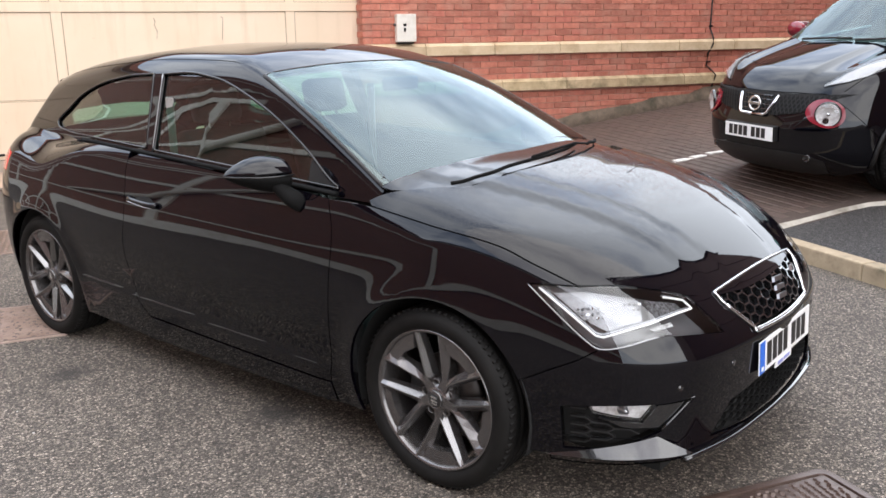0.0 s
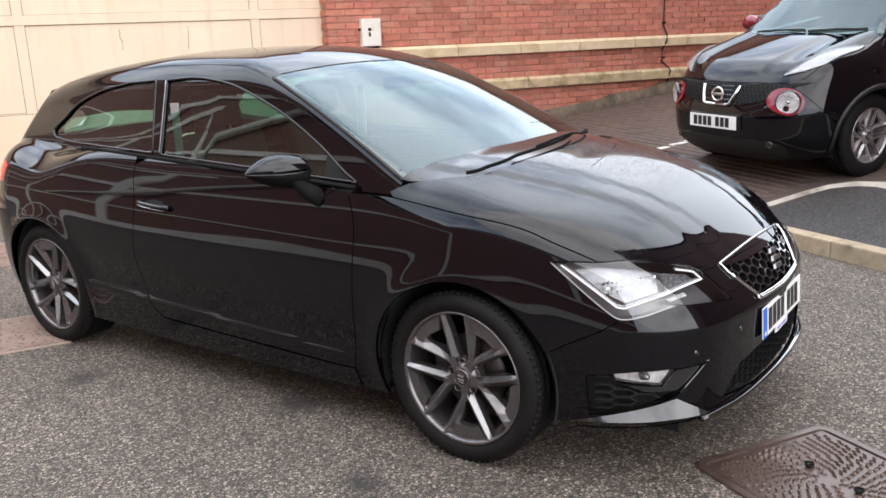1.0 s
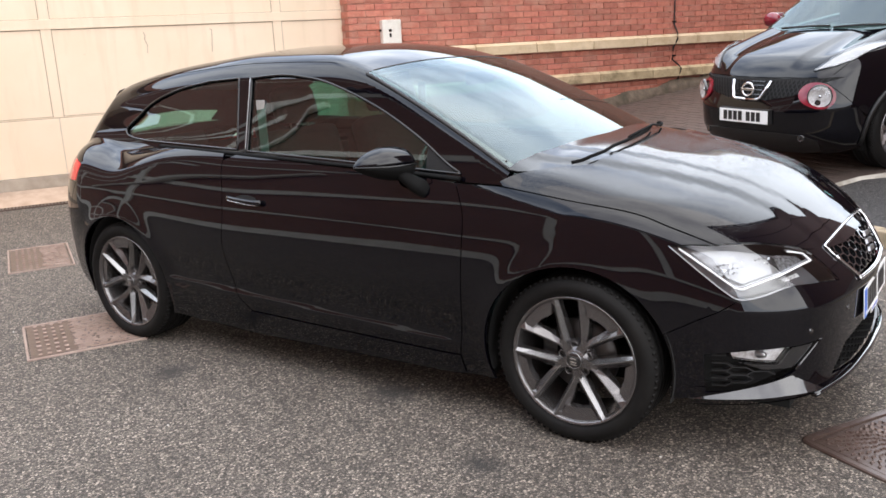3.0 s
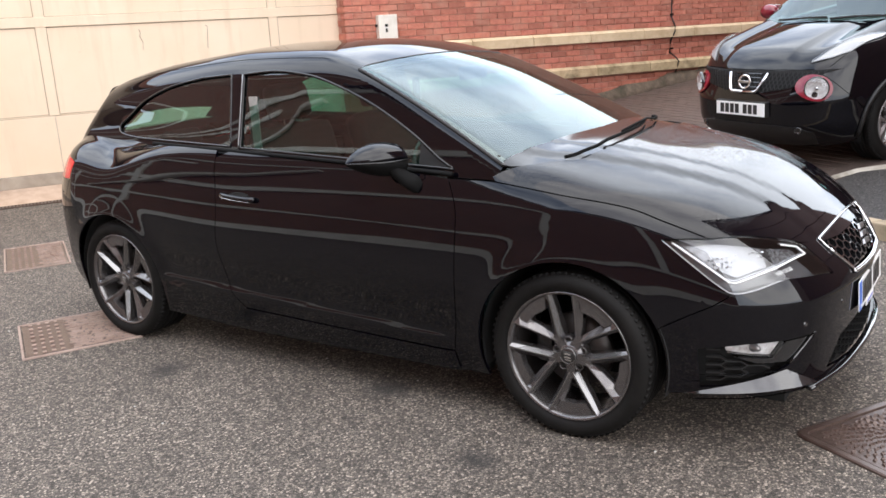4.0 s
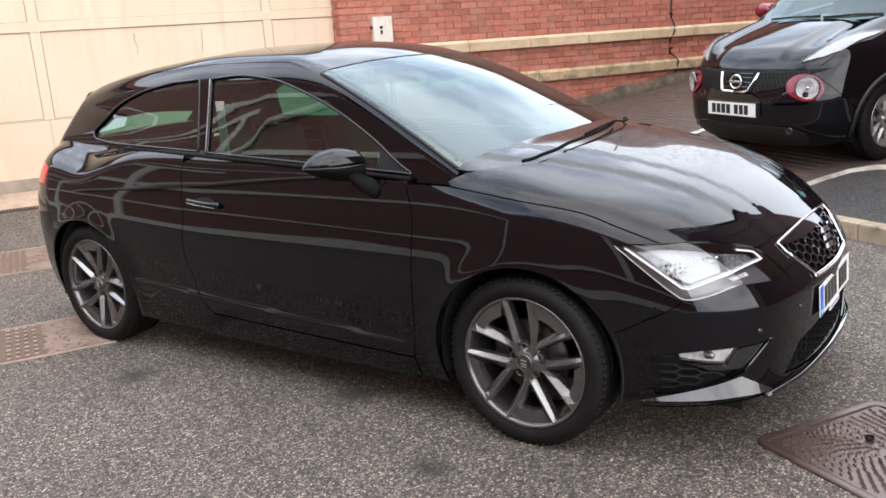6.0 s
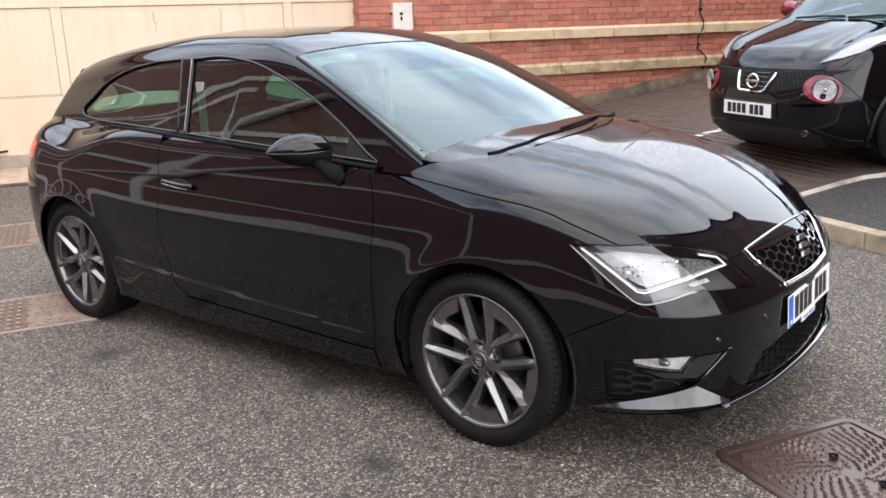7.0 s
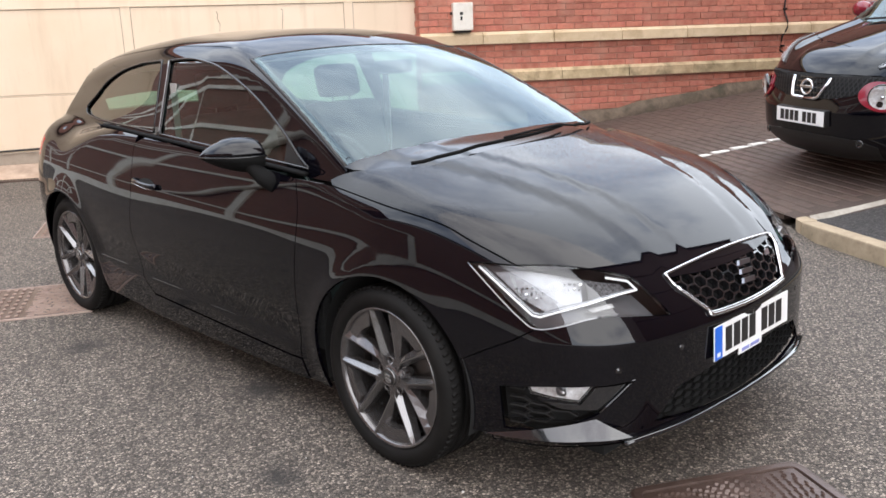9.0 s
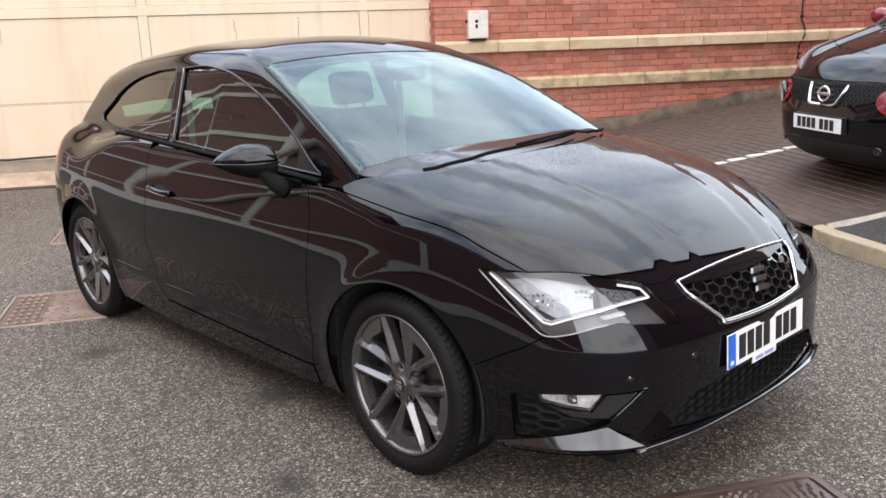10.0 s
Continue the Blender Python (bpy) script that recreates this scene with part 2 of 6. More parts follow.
pod_m = speckled("pod_reflector", (0.20, 0.20, 0.21), (0.42, 0.43, 0.44), 30, rough=0.3, bump=0.3, dist=0.003)
matt_black = material("matt_black", (0.006, 0.006, 0.006), 0.8, spec=0.12)
silver_in = material("lamp_reflector", (0.86, 0.87, 0.88), 0.18, 1.0)
lamp_mesh = speckled("lamp_mesh", (0.006, 0.006, 0.006), (0.16, 0.16, 0.165), 130, rough=0.2, bump=0.8, dist=0.004)
lamp_facets = speckled("lamp_facets", (0.10, 0.10, 0.10), (0.85, 0.85, 0.84), 150, rough=0.15, bump=0.8, dist=0.004)
grey_in = material("lamp_bezel", (0.10, 0.10, 0.105), 0.25, coat=0.5)
led_m = material("light_guide", (0.88, 0.88, 0.88), 0.25)
plate_white = speckled("plate_white", (0.78, 0.78, 0.77), (0.84, 0.84, 0.83), 8, rough=0.35, bump=0.02)
plate_blue = material("plate_blue", (0.015, 0.13, 0.62), 0.35)
plate_ink = material("plate_ink", (0.012, 0.012, 0.013), 0.4)
cloth_light = speckled("headliner_cloth", (0.30, 0.29, 0.27), (0.36, 0.35, 0.33), 80, rough=0.95)
cloth_dark = speckled("seat_cloth", (0.022, 0.022, 0.023), (0.04, 0.04, 0.041), 70, rough=0.9)
grey_badge = material("grey_badge", (0.30, 0.25, 0.26), 0.3, 0.6)
pink_paint = material("crimson_trim", (0.19, 0.008, 0.020), 0.16, coat=0.4)


def glass(name, tint, face_on, coat=(1.0, 1.0, 1.0)):
    """Thin pane: part clear, part mirror, more mirror at a slant."""
    m = bpy.data.materials.new(name)
    m.use_nodes = True
    t = m.node_tree
    out = t.nodes["Material Output"]
    t.nodes.remove(t.nodes["Principled BSDF"])
    clear, gloss, mixer, slant, fifth, gain = (t.nodes.new(k) for k in ("ShaderNodeBsdfTransparent", "ShaderNodeBsdfGlossy", "ShaderNodeMixShader", "ShaderNodeLayerWeight", "ShaderNodeMath", "ShaderNodeMath"))
    clear.inputs[0].default_value = (*tint, 1)
    gloss.inputs["Roughness"].default_value = 0.015
    gloss.inputs["Color"].default_value = (*coat, 1)
    slant.inputs[0].default_value = 0.5
    fifth.operation, gain.operation = 'POWER', 'MULTIPLY_ADD'
    fifth.inputs[1].default_value = 4.5
    gain.inputs[1].default_value, gain.inputs[2].default_value = 1 - face_on, face_on
    t.links.new(slant.outputs["Facing"], fifth.inputs[0])
    t.links.new(fifth.outputs[0], gain.inputs[0])
    t.links.new(gain.outputs[0], mixer.inputs[0])
    t.links.new(clear.outputs[0], mixer.inputs[1])
    t.links.new(gloss.outputs[0], mixer.inputs[2])
    t.links.new(mixer.outputs[0], out.inputs[0])
    return m


clear_glass = glass("screen_glass", (0.68, 0.84, 0.80), 0.10, (0.74, 0.84, 0.86))
tinted = glass("tinted_glass", (0.22, 0.44, 0.38), 0.085)
lamp_glass = glass("lamp_glass", (0.96, 0.97, 0.98), 0.06)


tyre_m.node_tree.nodes["Principled BSDF"].inputs["Specular IOR Level"].default_value = 0.2
# ---- the coupe's skin: smooth fields, negative inside, in the car's own metres (x ahead, y to its left) ----
def keyed(x, xs, ys):
    """A smooth curve through a few keys."""
    xs, ys = np.asarray(xs, float), np.asarray(ys, float)
    h = np.diff(xs)
    s = np.diff(ys) / h
    m = np.zeros(len(xs))
    m[0], m[-1] = s[0], s[-1]
    w1, w2 = 2 * h[1:] + h[:-1], h[1:] + 2 * h[:-1]
    ok = s[1:] * s[:-1] > 0
    a, b = np.where(ok, s[:-1], 1), np.where(ok, s[1:], 1)
    m[1:-1] = np.where(ok, (w1 + w2) / (w1 / a + w2 / b), 0)
    x = np.clip(x, xs[0], xs[-1])
    i = np.clip(np.searchsorted(xs, x) - 1, 0, len(xs) - 2)
    t = (x - xs[i]) / h[i]
    return (ys[i] * (1 + 2 * t) * (1 - t) ** 2 + m[i] * h[i] * t * (1 - t) ** 2
            + ys[i + 1] * t * t * (3 - 2 * t) + m[i + 1] * h[i] * t * t * (t - 1))


def smax(a, b, k):
    h = np.maximum(k - np.abs(a - b), 0) / k
    return np.maximum(a, b) + h * h * k * 0.25


def ramp(a, b, x):
    t = np.clip((x - a) / (b - a), 0, 1)
    return t * t * (3 - 2 * t)


AXLE, HUB, TYRE = 1.3005, 0.315, 0.318


LEAN_Z = np.arange(0.0, 1.40, 0.0005)


def inward(heights, degrees):
    """How far the side lies in at each height, from its lean."""
    lean = np.interp(LEAN_Z, heights, degrees)
    lean = np.convolve(np.pad(lean, 60, 'edge'), np.ones(121) / 121, 'valid')
    d = np.cumsum(np.tan(np.radians(lean))) * 0.0005
    return d - d.min()


DOOR_IN = inward((0.10, 0.30, 0.45, 0.55, 0.62, 0.685, 0.755, 0.85, 0.93, 0.985, 1.03, 1.15), (-19, -10, -7, -2, 2.5, 7, 11, 16.5, 20.5, 24, 44, 64))


def flank(x, z):
    """Half the body's width."""
    w = 0.905 - 0.0075 * np.maximum(x - 0.2, 0) ** 4 - 0.0035 * np.maximum(-x - 0.1, 0) ** 4
    zz = z - 0.05 * ramp(-0.3, -1.5, x)
    w = w - np.interp(zz, LEAN_Z, DOOR_IN)
    # crease along the top of the front wing, falling towards the headlight
    d = z - 0.922 + 0.252 * (x - 1.005)
    w = w - 0.36 * 0.5 * (d + np.sqrt(d * d + 0.0003)) * ramp(0.72, 1.05, x)
    # crease through the door handle, dying out on the front wing
    line = 0.800 - 0.035 * (x + 0.3)
    d = z - line
    w = w + 0.0016 * np.exp(-(d / 0.045) ** 2) * ramp(1.15, 0.4, x) * ramp(-1.9, -1.5, x)
    # ledge above the sill with a slight hollow over it
    low = 0.385 - 0.045 * (x + 0.3)
    ends = ramp(0.93, 0.72, x) * ramp(-1.0, -0.85, x)
    w = w + (0.011 * ramp(low + 0.006, low - 0.036, z) - 0.006 * np.exp(-((z - low - 0.06) / 0.06) ** 2)) * ends
    # wheel arch lips
    for ax in (-AXLE, AXLE):
        r = np.hypot(x - ax, z - HUB)
        w = w + 0.014 * np.exp(-((r - 0.35) / 0.06) ** 2)
    return w


def lower(p):
    x, y, z = p[..., 0], np.abs(p[..., 1]), p[..., 2]
    side = y - flank(x, z)
    zn = np.maximum(z - 0.545, 0)
    nose = 2.168 - 0.38 * zn - 1.5 * zn ** 2 - 0.9 * np.maximum(0.30 - z, 0) ** 2
    front = x - (nose - 0.20 * y ** 2 - 1.45 * y ** 8)
    centre = keyed(x, (-2.2, -1.9, -1.0, 0.6, 1.05, 1.40, 1.70, 1.93, 2.07, 2.3), (0.96, 1.0, 1.025, 1.07, 1.062, 1.004, 0.926, 0.836, 0.748, 0.60))
    cr = 0.60 - 0.25 * (x - 1.0)
    ci = 0.44 - 0.24 * (x - 1.0)
    hood = ramp(0.8, 1.1, x)
    top = z - (centre + 0.06 * (1 - hood) * ramp(-1.45, -0.6, x) + 0.06 * ramp(-1.25, -1.7, x) - 0.165 * y ** 3 * hood - 0.06 * y ** 2 * (1 - hood) - 0.011 * hood * ramp(-0.03, 0.035, y - cr) - 0.006 * hood * ramp(-0.02, 0.025, y - ci) + 0.008 * hood * (y / 0.6) ** 2)
    back = -x - (2.065 - 0.9 * np.maximum(z - 0.62, 0) ** 2 - 0.25 * np.maximum(0.4 - z, 0) - 0.16 * y ** 2 - 0.55 * y ** 8)
    f = smax(side, top * 0.95, 0.055 + 0.09 * ramp(-0.9, -1.5, x))
    f = smax(f, front * 0.9, 0.10)
    f = smax(f, back * 0.95, 0.12)
    return f


def upper(p):
    x, y, z = p[..., 0], np.abs(p[..., 1]), p[..., 2]
    zz = z - 0.98
    side = y - (0.747 - 0.26 * zz - 0.12 * zz ** 2 - 0.0704 * np.maximum(-0.1 - x, 0) ** 1.3 * (1 - 0.33 * ramp(1.24, 1.03, z)))
    screen = x - (1.115 - 1.93 * (z - 1.0) - 0.55 * np.maximum(z - 1.0, 0) ** 2 - 0.22 * y ** 2)
    roof = z - (keyed(x, (-2.3, -1.85, -1.5, -1.0, -0.5, 0.0, 0.35, 0.7), (1.09, 1.280, 1.382, 1.451, 1.485, 1.477, 1.425, 1.34)) - 0.13 * y ** 2)
    back = -x - (1.80 + 0.62 * (1.27 - z) - 0.25 * y ** 2)
    f = smax(side * 0.97, screen * 0.46, 0.045)
    f = smax(f, roof, 0.10)
    return np.maximum(smax(f, back * 0.85, 0.06), 0.88 - z)


def whole(p):
    return -smax(-lower(p), -upper(p), 0.05)


def slope(field, p, e=1e-4):
    g = np.stack([field(p + d) - field(p - d) for d in (np.array((e, 0, 0)), np.array((0, e, 0)), np.array((0, 0, e)))], -1)
    return g / np.maximum(np.linalg.norm(g, axis=-1, keepdims=True), 1e-9)


def meet(field, start, way, reach, steps=160):
    """The first place at which rays from outside enter the field; and whether they do."""
    ts = np.linspace(0, reach, steps)
    v = field(start[:, None, :] + ts[None, :, None] * way[:, None, :] if way.ndim == 2 else start[:, None, :] + ts[None, :, None] * way)
    inside = v < 0
    hit, i = inside.any(1), inside.argmax(1)
    lo, hi = ts[np.maximum(i - 1, 0)], ts[i]
    for _ in range(26):
        mid = (lo + hi) / 2
        q = start + mid[:, None] * way
        neg = field(q) < 0
        hi, lo = np.where(neg, mid, hi), np.where(neg, lo, mid)
    return start + hi[:, None] * way, hit

# ---- panels: outlines laid on the skin, filled with a fine net, with a turned-in edge ----
from mathutils.geometry import delaunay_2d_cdt


def spaced(loop, step, closed=True):
    """Points at even steps along a loop, keeping its corners."""
    loop = np.asarray(loop, float)
    out = []
    for i in range(len(loop) if closed else len(loop) - 1):
        a, b = loop[i], loop[(i + 1) % len(loop)]
        n = max(1, int(round(np.linalg.norm(b - a) / step)))
        out += [a + (b - a) * k / n for k in range(n)]
    if not closed:
        out.append(loop[-1])
    return np.array(out)


def curved(points, n=8):
    """A smooth open curve through points."""
    p = np.asarray(points, float)
    q = np.vstack((2 * p[0] - p[1], p, 2 * p[-1] - p[-2]))
    out = []
    for i in range(1, len(q) - 2):
        for t in np.linspace(0, 1, n, endpoint=False):
            a, b, c, d = q[i - 1:i + 3]
            out.append(0.5 * (2 * b + (c - a) * t + (2 * a - 5 * b + 4 * c - d) * t * t + (3 * b - a - 3 * c + d) * t ** 3))
    return np.array(out + [p[-1]])


def inside(poly, pts):
    x, y = pts[:, 0], pts[:, 1]
    r = np.zeros(len(pts), bool)
    for (x0, y0), (x1, y1) in zip(poly, np.roll(poly, -1, 0)):
        c = (y0 > y) != (y1 > y)
        with np.errstate(divide='ignore', invalid='ignore'):
            r ^= c & (x < (x1 - x0) * (y - y0) / (y1 - y0) + x0)
    return r


def side_on(field, xz):
    """The right flank's places for pairs of x and z."""
    s = np.array([(x, -1.3, z) for x, z in xz], float)
    return meet(field, s, np.array((0.0, 1.0, 0.0)), 1.3, 260)[0]


def top_on(field, xy):
    s = np.array([(x, y, 1.7) for x, y in xy], float)
    return meet(field, s, np.array((0.0, 0.0, -1.0)), 1.6, 260)[0]


def front_on(field, yz):
    s = np.array([(2.6, y, z) for y, z in yz], float)
    return meet(field, s, np.array((-1.0, 0.0, 0.0)), 2.0, 260)[0]


def settle(pts, field):
    """Points moved onto the skin along its normals."""
    q = np.array(pts, float)
    for _ in range(12):
        n = slope(field, q)
        g = (field(q + n * 1e-4) - field(q - n * 1e-4)) / 2e-4
        q = q - n * (field(q) / np.maximum(g, 0.3))[:, None]
    return q


def shell(field, loop, way, holes=(), step=0.03, gap=0.002, depth=0.012, lift=0.0):
    """Vertices, faces and normals of a panel seen along way (from outside to inside)."""
    way = np.asarray(way, float) / np.linalg.norm(way)
    a = np.cross(way, (0, 0, 1) if abs(way[2]) < 0.9 else (0, 1, 0))
    a /= np.linalg.norm(a)
    b = np.cross(way, a)
    flat2 = lambda p: np.stack((p @ a, p @ b), -1)
    loops = []
    for i, l in enumerate((loop, *holes)):
        l = flat2(settle(spaced(l, step * 0.6), field))
        area = np.sum(l[:, 0] * np.roll(l[:, 1], -1) - l[:, 1] * np.roll(l[:, 0], -1))
        if (area < 0) != (i > 0):
            l = l[::-1]
        d = np.roll(l, -1, 0) - np.roll(l, 1, 0)
        d /= np.maximum(np.linalg.norm(d, axis=1, keepdims=True), 1e-9)
        loops.append(l + gap * np.stack((-d[:, 1], d[:, 0]), -1))
    lo, hi = loops[0].min(0), loops[0].max(0)
    gx, gy = np.meshgrid(np.arange(lo[0], hi[0], step), np.arange(lo[1], hi[1], step * 0.866))
    gx[1::2] += step / 2
    g = np.stack((gx.ravel(), gy.ravel()), -1)
    keep = inside(loops[0], g)
    for l in loops[1:]:
        keep &= ~inside(l, g)
    g = g[keep]
    edge = np.vstack(loops)
    if len(g):
        near = np.array([np.min(np.sum((edge - q) ** 2, 1)) for q in g])
        g = g[near > (0.45 * step) ** 2]
    pts, edges, k = np.vstack((edge, g)), [], 0
    for l in loops:
        edges += [(k + i, k + (i + 1) % len(l)) for i in range(len(l))]
        k += len(l)
    v, _, f, *_ = delaunay_2d_cdt([Vector(q) for q in pts], edges, [], 0, 1e-7)
    v = np.array([tuple(q) for q in v])
    f = np.array([t for t in f if len(t) == 3])
    mid = v[f].mean(1)
    keep = inside(loops[0], mid)
    for l in loops[1:]:
        keep &= ~inside(l, mid)
    f = f[keep]
    start = v[:, :1] * a + v[:, 1:] * b - 3.2 * way + way * (np.mean(np.asarray(loop, float), 0) @ way)
    q, hit = meet(field, start, way, 6.0, 700)
    n = slope(field, q)
    q = q + n * lift
    side = np.einsum('ij,ij->i', np.cross(q[f[:, 1]] - q[f[:, 0]], q[f[:, 2]] - q[f[:, 0]]), n[f[:, 0]])
    f = np.where((side < 0)[:, None], f[:, ::-1], f)
    seen = {}
    for t in f:
        for i, j in ((t[0], t[1]), (t[1], t[2]), (t[2], t[0])):
            seen[(i, j)] = 1
    rim = [e for e in seen if (e[1], e[0]) not in seen]
    if depth:
        rv, rn, rf, base, at = [], [], [], len(q), {}
        for i, j in rim:
            for w in (i, j):
                if w not in at:
                    at[w] = base + len(rv)
                    o = np.cross(q[j] - q[i], n[w])
                    o /= max(np.linalg.norm(o), 1e-9)
                    rv += [q[w], q[w] - n[w] * depth]
                    rn += [o, o]
            rf += [(at[j], at[i], at[i] + 1), (at[j], at[i] + 1, at[j] + 1)]
        q, n, f = np.vstack((q, rv)), np.vstack((n, rn)), np.vstack((f, rf))
    return q, f, n


def mirrored(s):
    v, f, n = s
    k = np.array((1, -1, 1))
    return v * k, f[:, ::-1], n * k


def joined(*shells):
    v, f, n, k = [], [], [], 0
    for s in shells:
        v.append(s[0]), f.append(s[1] + k), n.append(s[2])
        k += len(s[0])
    return np.vstack(v), np.vstack(f), np.vstack(n)


def skin(name, s, material, parent, label=""):
    v, f, n = s
    me = bpy.data.meshes.new(name)
    me.from_pydata(v.tolist(), [], f.tolist())
    me.shade_smooth()
    me.normals_split_custom_set_from_vertices(n.tolist())
    return link(name, me, material, parent, label)


def tube(points, r, n=6, flat=1.0, up=None, taper=None, closed=False):
    """A bmesh rod along points; flat squeezes it."""
    p = [Vector(q) for q in points]
    bm, rings = bmesh.new(), []
    for i, q in enumerate(p):
        d = (p[(i + 1) % len(p)] - p[i - 1]) if closed else (p[min(i + 1, len(p) - 1)] - p[max(i - 1, 0)])
        d.normalize()
        s = d.cross(up or Vector((0, 0, 1)))
        s = s.normalized() if s.length > 1e-4 else Vector((1, 0, 0))
        t = s.cross(d)
        k = r * (taper(i / max(len(p) - 1, 1)) if taper else 1)
        rings.append([bm.verts.new(q + (s * math.cos(c) + t * math.sin(c) * flat) * k) for c in (2 * math.pi * j / n for j in range(n))])
    m = len(rings) if closed else len(rings) - 1
    for i in range(m):
        a, b = rings[i], rings[(i + 1) % len(rings)]
        for j in range(n):
            bm.faces.new((a[j], a[(j + 1) % n], b[(j + 1) % n], b[j]))
    if not closed:
        bm.faces.new(rings[0][::-1]), bm.faces.new(rings[-1])
    return bm


def lathe(profile, n=64, m=None):
    """A bmesh turned round the local y axis from pairs of radius and y."""
    bm = bmesh.new()
    rings = [[bm.verts.new((r * math.cos(2 * math.pi * k / n), y, r * math.sin(2 * math.pi * k / n))) for k in range(n)] for r, y in profile]
    for a, b in zip(rings, rings[1:]):
        for k in range(n):
            bm.faces.new((a[k], a[(k + 1) % n], b[(k + 1) % n], b[k]))
    if m is not None:
        bmesh.ops.transform(bm, matrix=m, verts=bm.verts)
    return bm


def half_lathe(profile, a0, a1, n, m):
    """An open part of a turned shell, from angle a0 to a1 in degrees."""
    bm = bmesh.new()
    rings = [[bm.verts.new((r * math.cos(a), y, r * math.sin(a))) for a in np.radians(np.linspace(a0, a1, n))] for r, y in profile]
    for a, b in zip(rings, rings[1:]):
        for k in range(n - 1):
            bm.faces.new((a[k], a[k + 1], b[k + 1], b[k]))
    bmesh.ops.transform(bm, matrix=m, verts=bm.verts)
    return bm


def prism(outline, y0, y1, taper=1.0, m=None):
    """A solid with an outline in x and z, from y0 to y1, its y0 face scaled about its middle."""
    bm = bmesh.new()
    o = [Vector((x, 0, z)) for x, z in outline]
    c = sum(o, Vector()) / len(o)
    a = [bm.verts.new((c + (q - c) * taper) + Vector((0, y0, 0))) for q in o]
    b = [bm.verts.new(q + Vector((0, y1, 0))) for q in o]
    bm.faces.new(a), bm.faces.new(b[::-1])
    for i in range(len(o)):
        j = (i + 1) % len(o)
        bm.faces.new((a[i], b[i], b[j], a[j]))
    if m is not None:
        bmesh.ops.transform(bm, matrix=m, verts=bm.verts)
    return bm


def merge(bm, other, m=None):
    if m is not None:
        bmesh.ops.transform(other, matrix=m, verts=other.verts)
    me = bpy.data.meshes.new("scrap")
    other.to_mesh(me)
    other.free()
    bm.from_mesh(me)
    bpy.data.meshes.remove(me)
    return bm

# ---- the site: ground, wall, garage, paved bay, kerbs ----
def rise(lo, hi, v):
    t = min(max((v - lo) / (hi - lo), 0), 1)
    return t * t * (3 - 2 * t)


def bay_z(s, u):
    """Height of the sloping paved bay."""
    return 0.08 + 0.13 * (min(s, 11) - 3.22) - 0.027 * (max(min(u, 3), -6) + 0.82)


def ground_z(s, u):
    left = rise(-0.6, -0.95, u)
    z = 0.075 * rise(-4.2, -5.4, u) * rise(3.0, 1.0, s)
    if s <= 3.3:
        return max(z, left * rise(1.2, 3.3, s) * bay_z(3.3, u))
    return max(z, bay_z(s, u) - 0.07) if u < -0.9 or s > 4.4 else -0.03


def lattice(ss, us, height, name, mat):
    me = bpy.data.meshes.new(name)
    verts = [site(s, u, height(s, u)) for s in ss for u in us]
    k = len(us)
    me.from_pydata(verts, [], [(i * k + j, i * k + j + 1, (i + 1) * k + j + 1, (i + 1) * k + j) for i in range(len(ss) - 1) for j in range(k - 1)])
    me.shade_smooth()
    return link(name, me, mat)


far = [-900, -300, -120, -50, -25, -15]
ss = far + list(np.arange(-12, 3.2, 0.4)) + [3.20, 3.31] + list(np.arange(3.6, 12.1, 0.4)) + [15, 25, 50, 120, 300, 900]
us = far + [-10, -8] + list(np.arange(-6.2, 3.01, 0.3)) + [4, 6, 8, 12, 15, 25, 50, 120, 300, 900]
tagged(lattice(ss, us, ground_z, "ground", asphalt), "coarse grey tarmac with worn dark patches", "tarmac", kind="structure")

WALL_U, DOOR_U, CORNER = -5.6, -5.85, 1.73
WALL_TOP = 3.7


def brick_face(name="brickwork", shade=1.0):
    """Upper brickwork, out of the camera's reach, in one material."""
    m = material(name, (0.4, 0.15, 0.1), 0.85)
    n = Nodes(m)
    b = n.add("ShaderNodeTexBrick", **{"Scale": 1.0, "Mortar Size": 0.006, "Brick Width": 0.225, "Row Height": 0.075, "Bias": 0.0})
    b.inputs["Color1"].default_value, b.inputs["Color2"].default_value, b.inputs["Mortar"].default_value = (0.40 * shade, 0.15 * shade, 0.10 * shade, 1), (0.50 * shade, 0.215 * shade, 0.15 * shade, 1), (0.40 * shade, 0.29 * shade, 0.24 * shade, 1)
    sep, com = n.t.nodes.new("ShaderNodeSeparateXYZ"), n.t.nodes.new("ShaderNodeCombineXYZ")
    n.join(n.where, sep.inputs[0])
    add = n.t.nodes.new("ShaderNodeMath")
    n.join(sep.outputs[0], add.inputs[0])
    n.join(sep.outputs[1], add.inputs[1])
    n.join(add.outputs[0], com.inputs[0])
    n.join(sep.outputs[2], com.inputs[1])
    n.join(com.outputs[0], b.inputs["Vector"])
    c = n.mix(n.steps(n.noise(1.2, 5), (0.4, 0.0), (0.75, 0.5)), b.outputs["Color"], (0.30 * shade, 0.19 * shade, 0.14 * shade))
    n.colour(c)
    n.bump(b.outputs["Fac"], -0.4, 0.006)
    return m


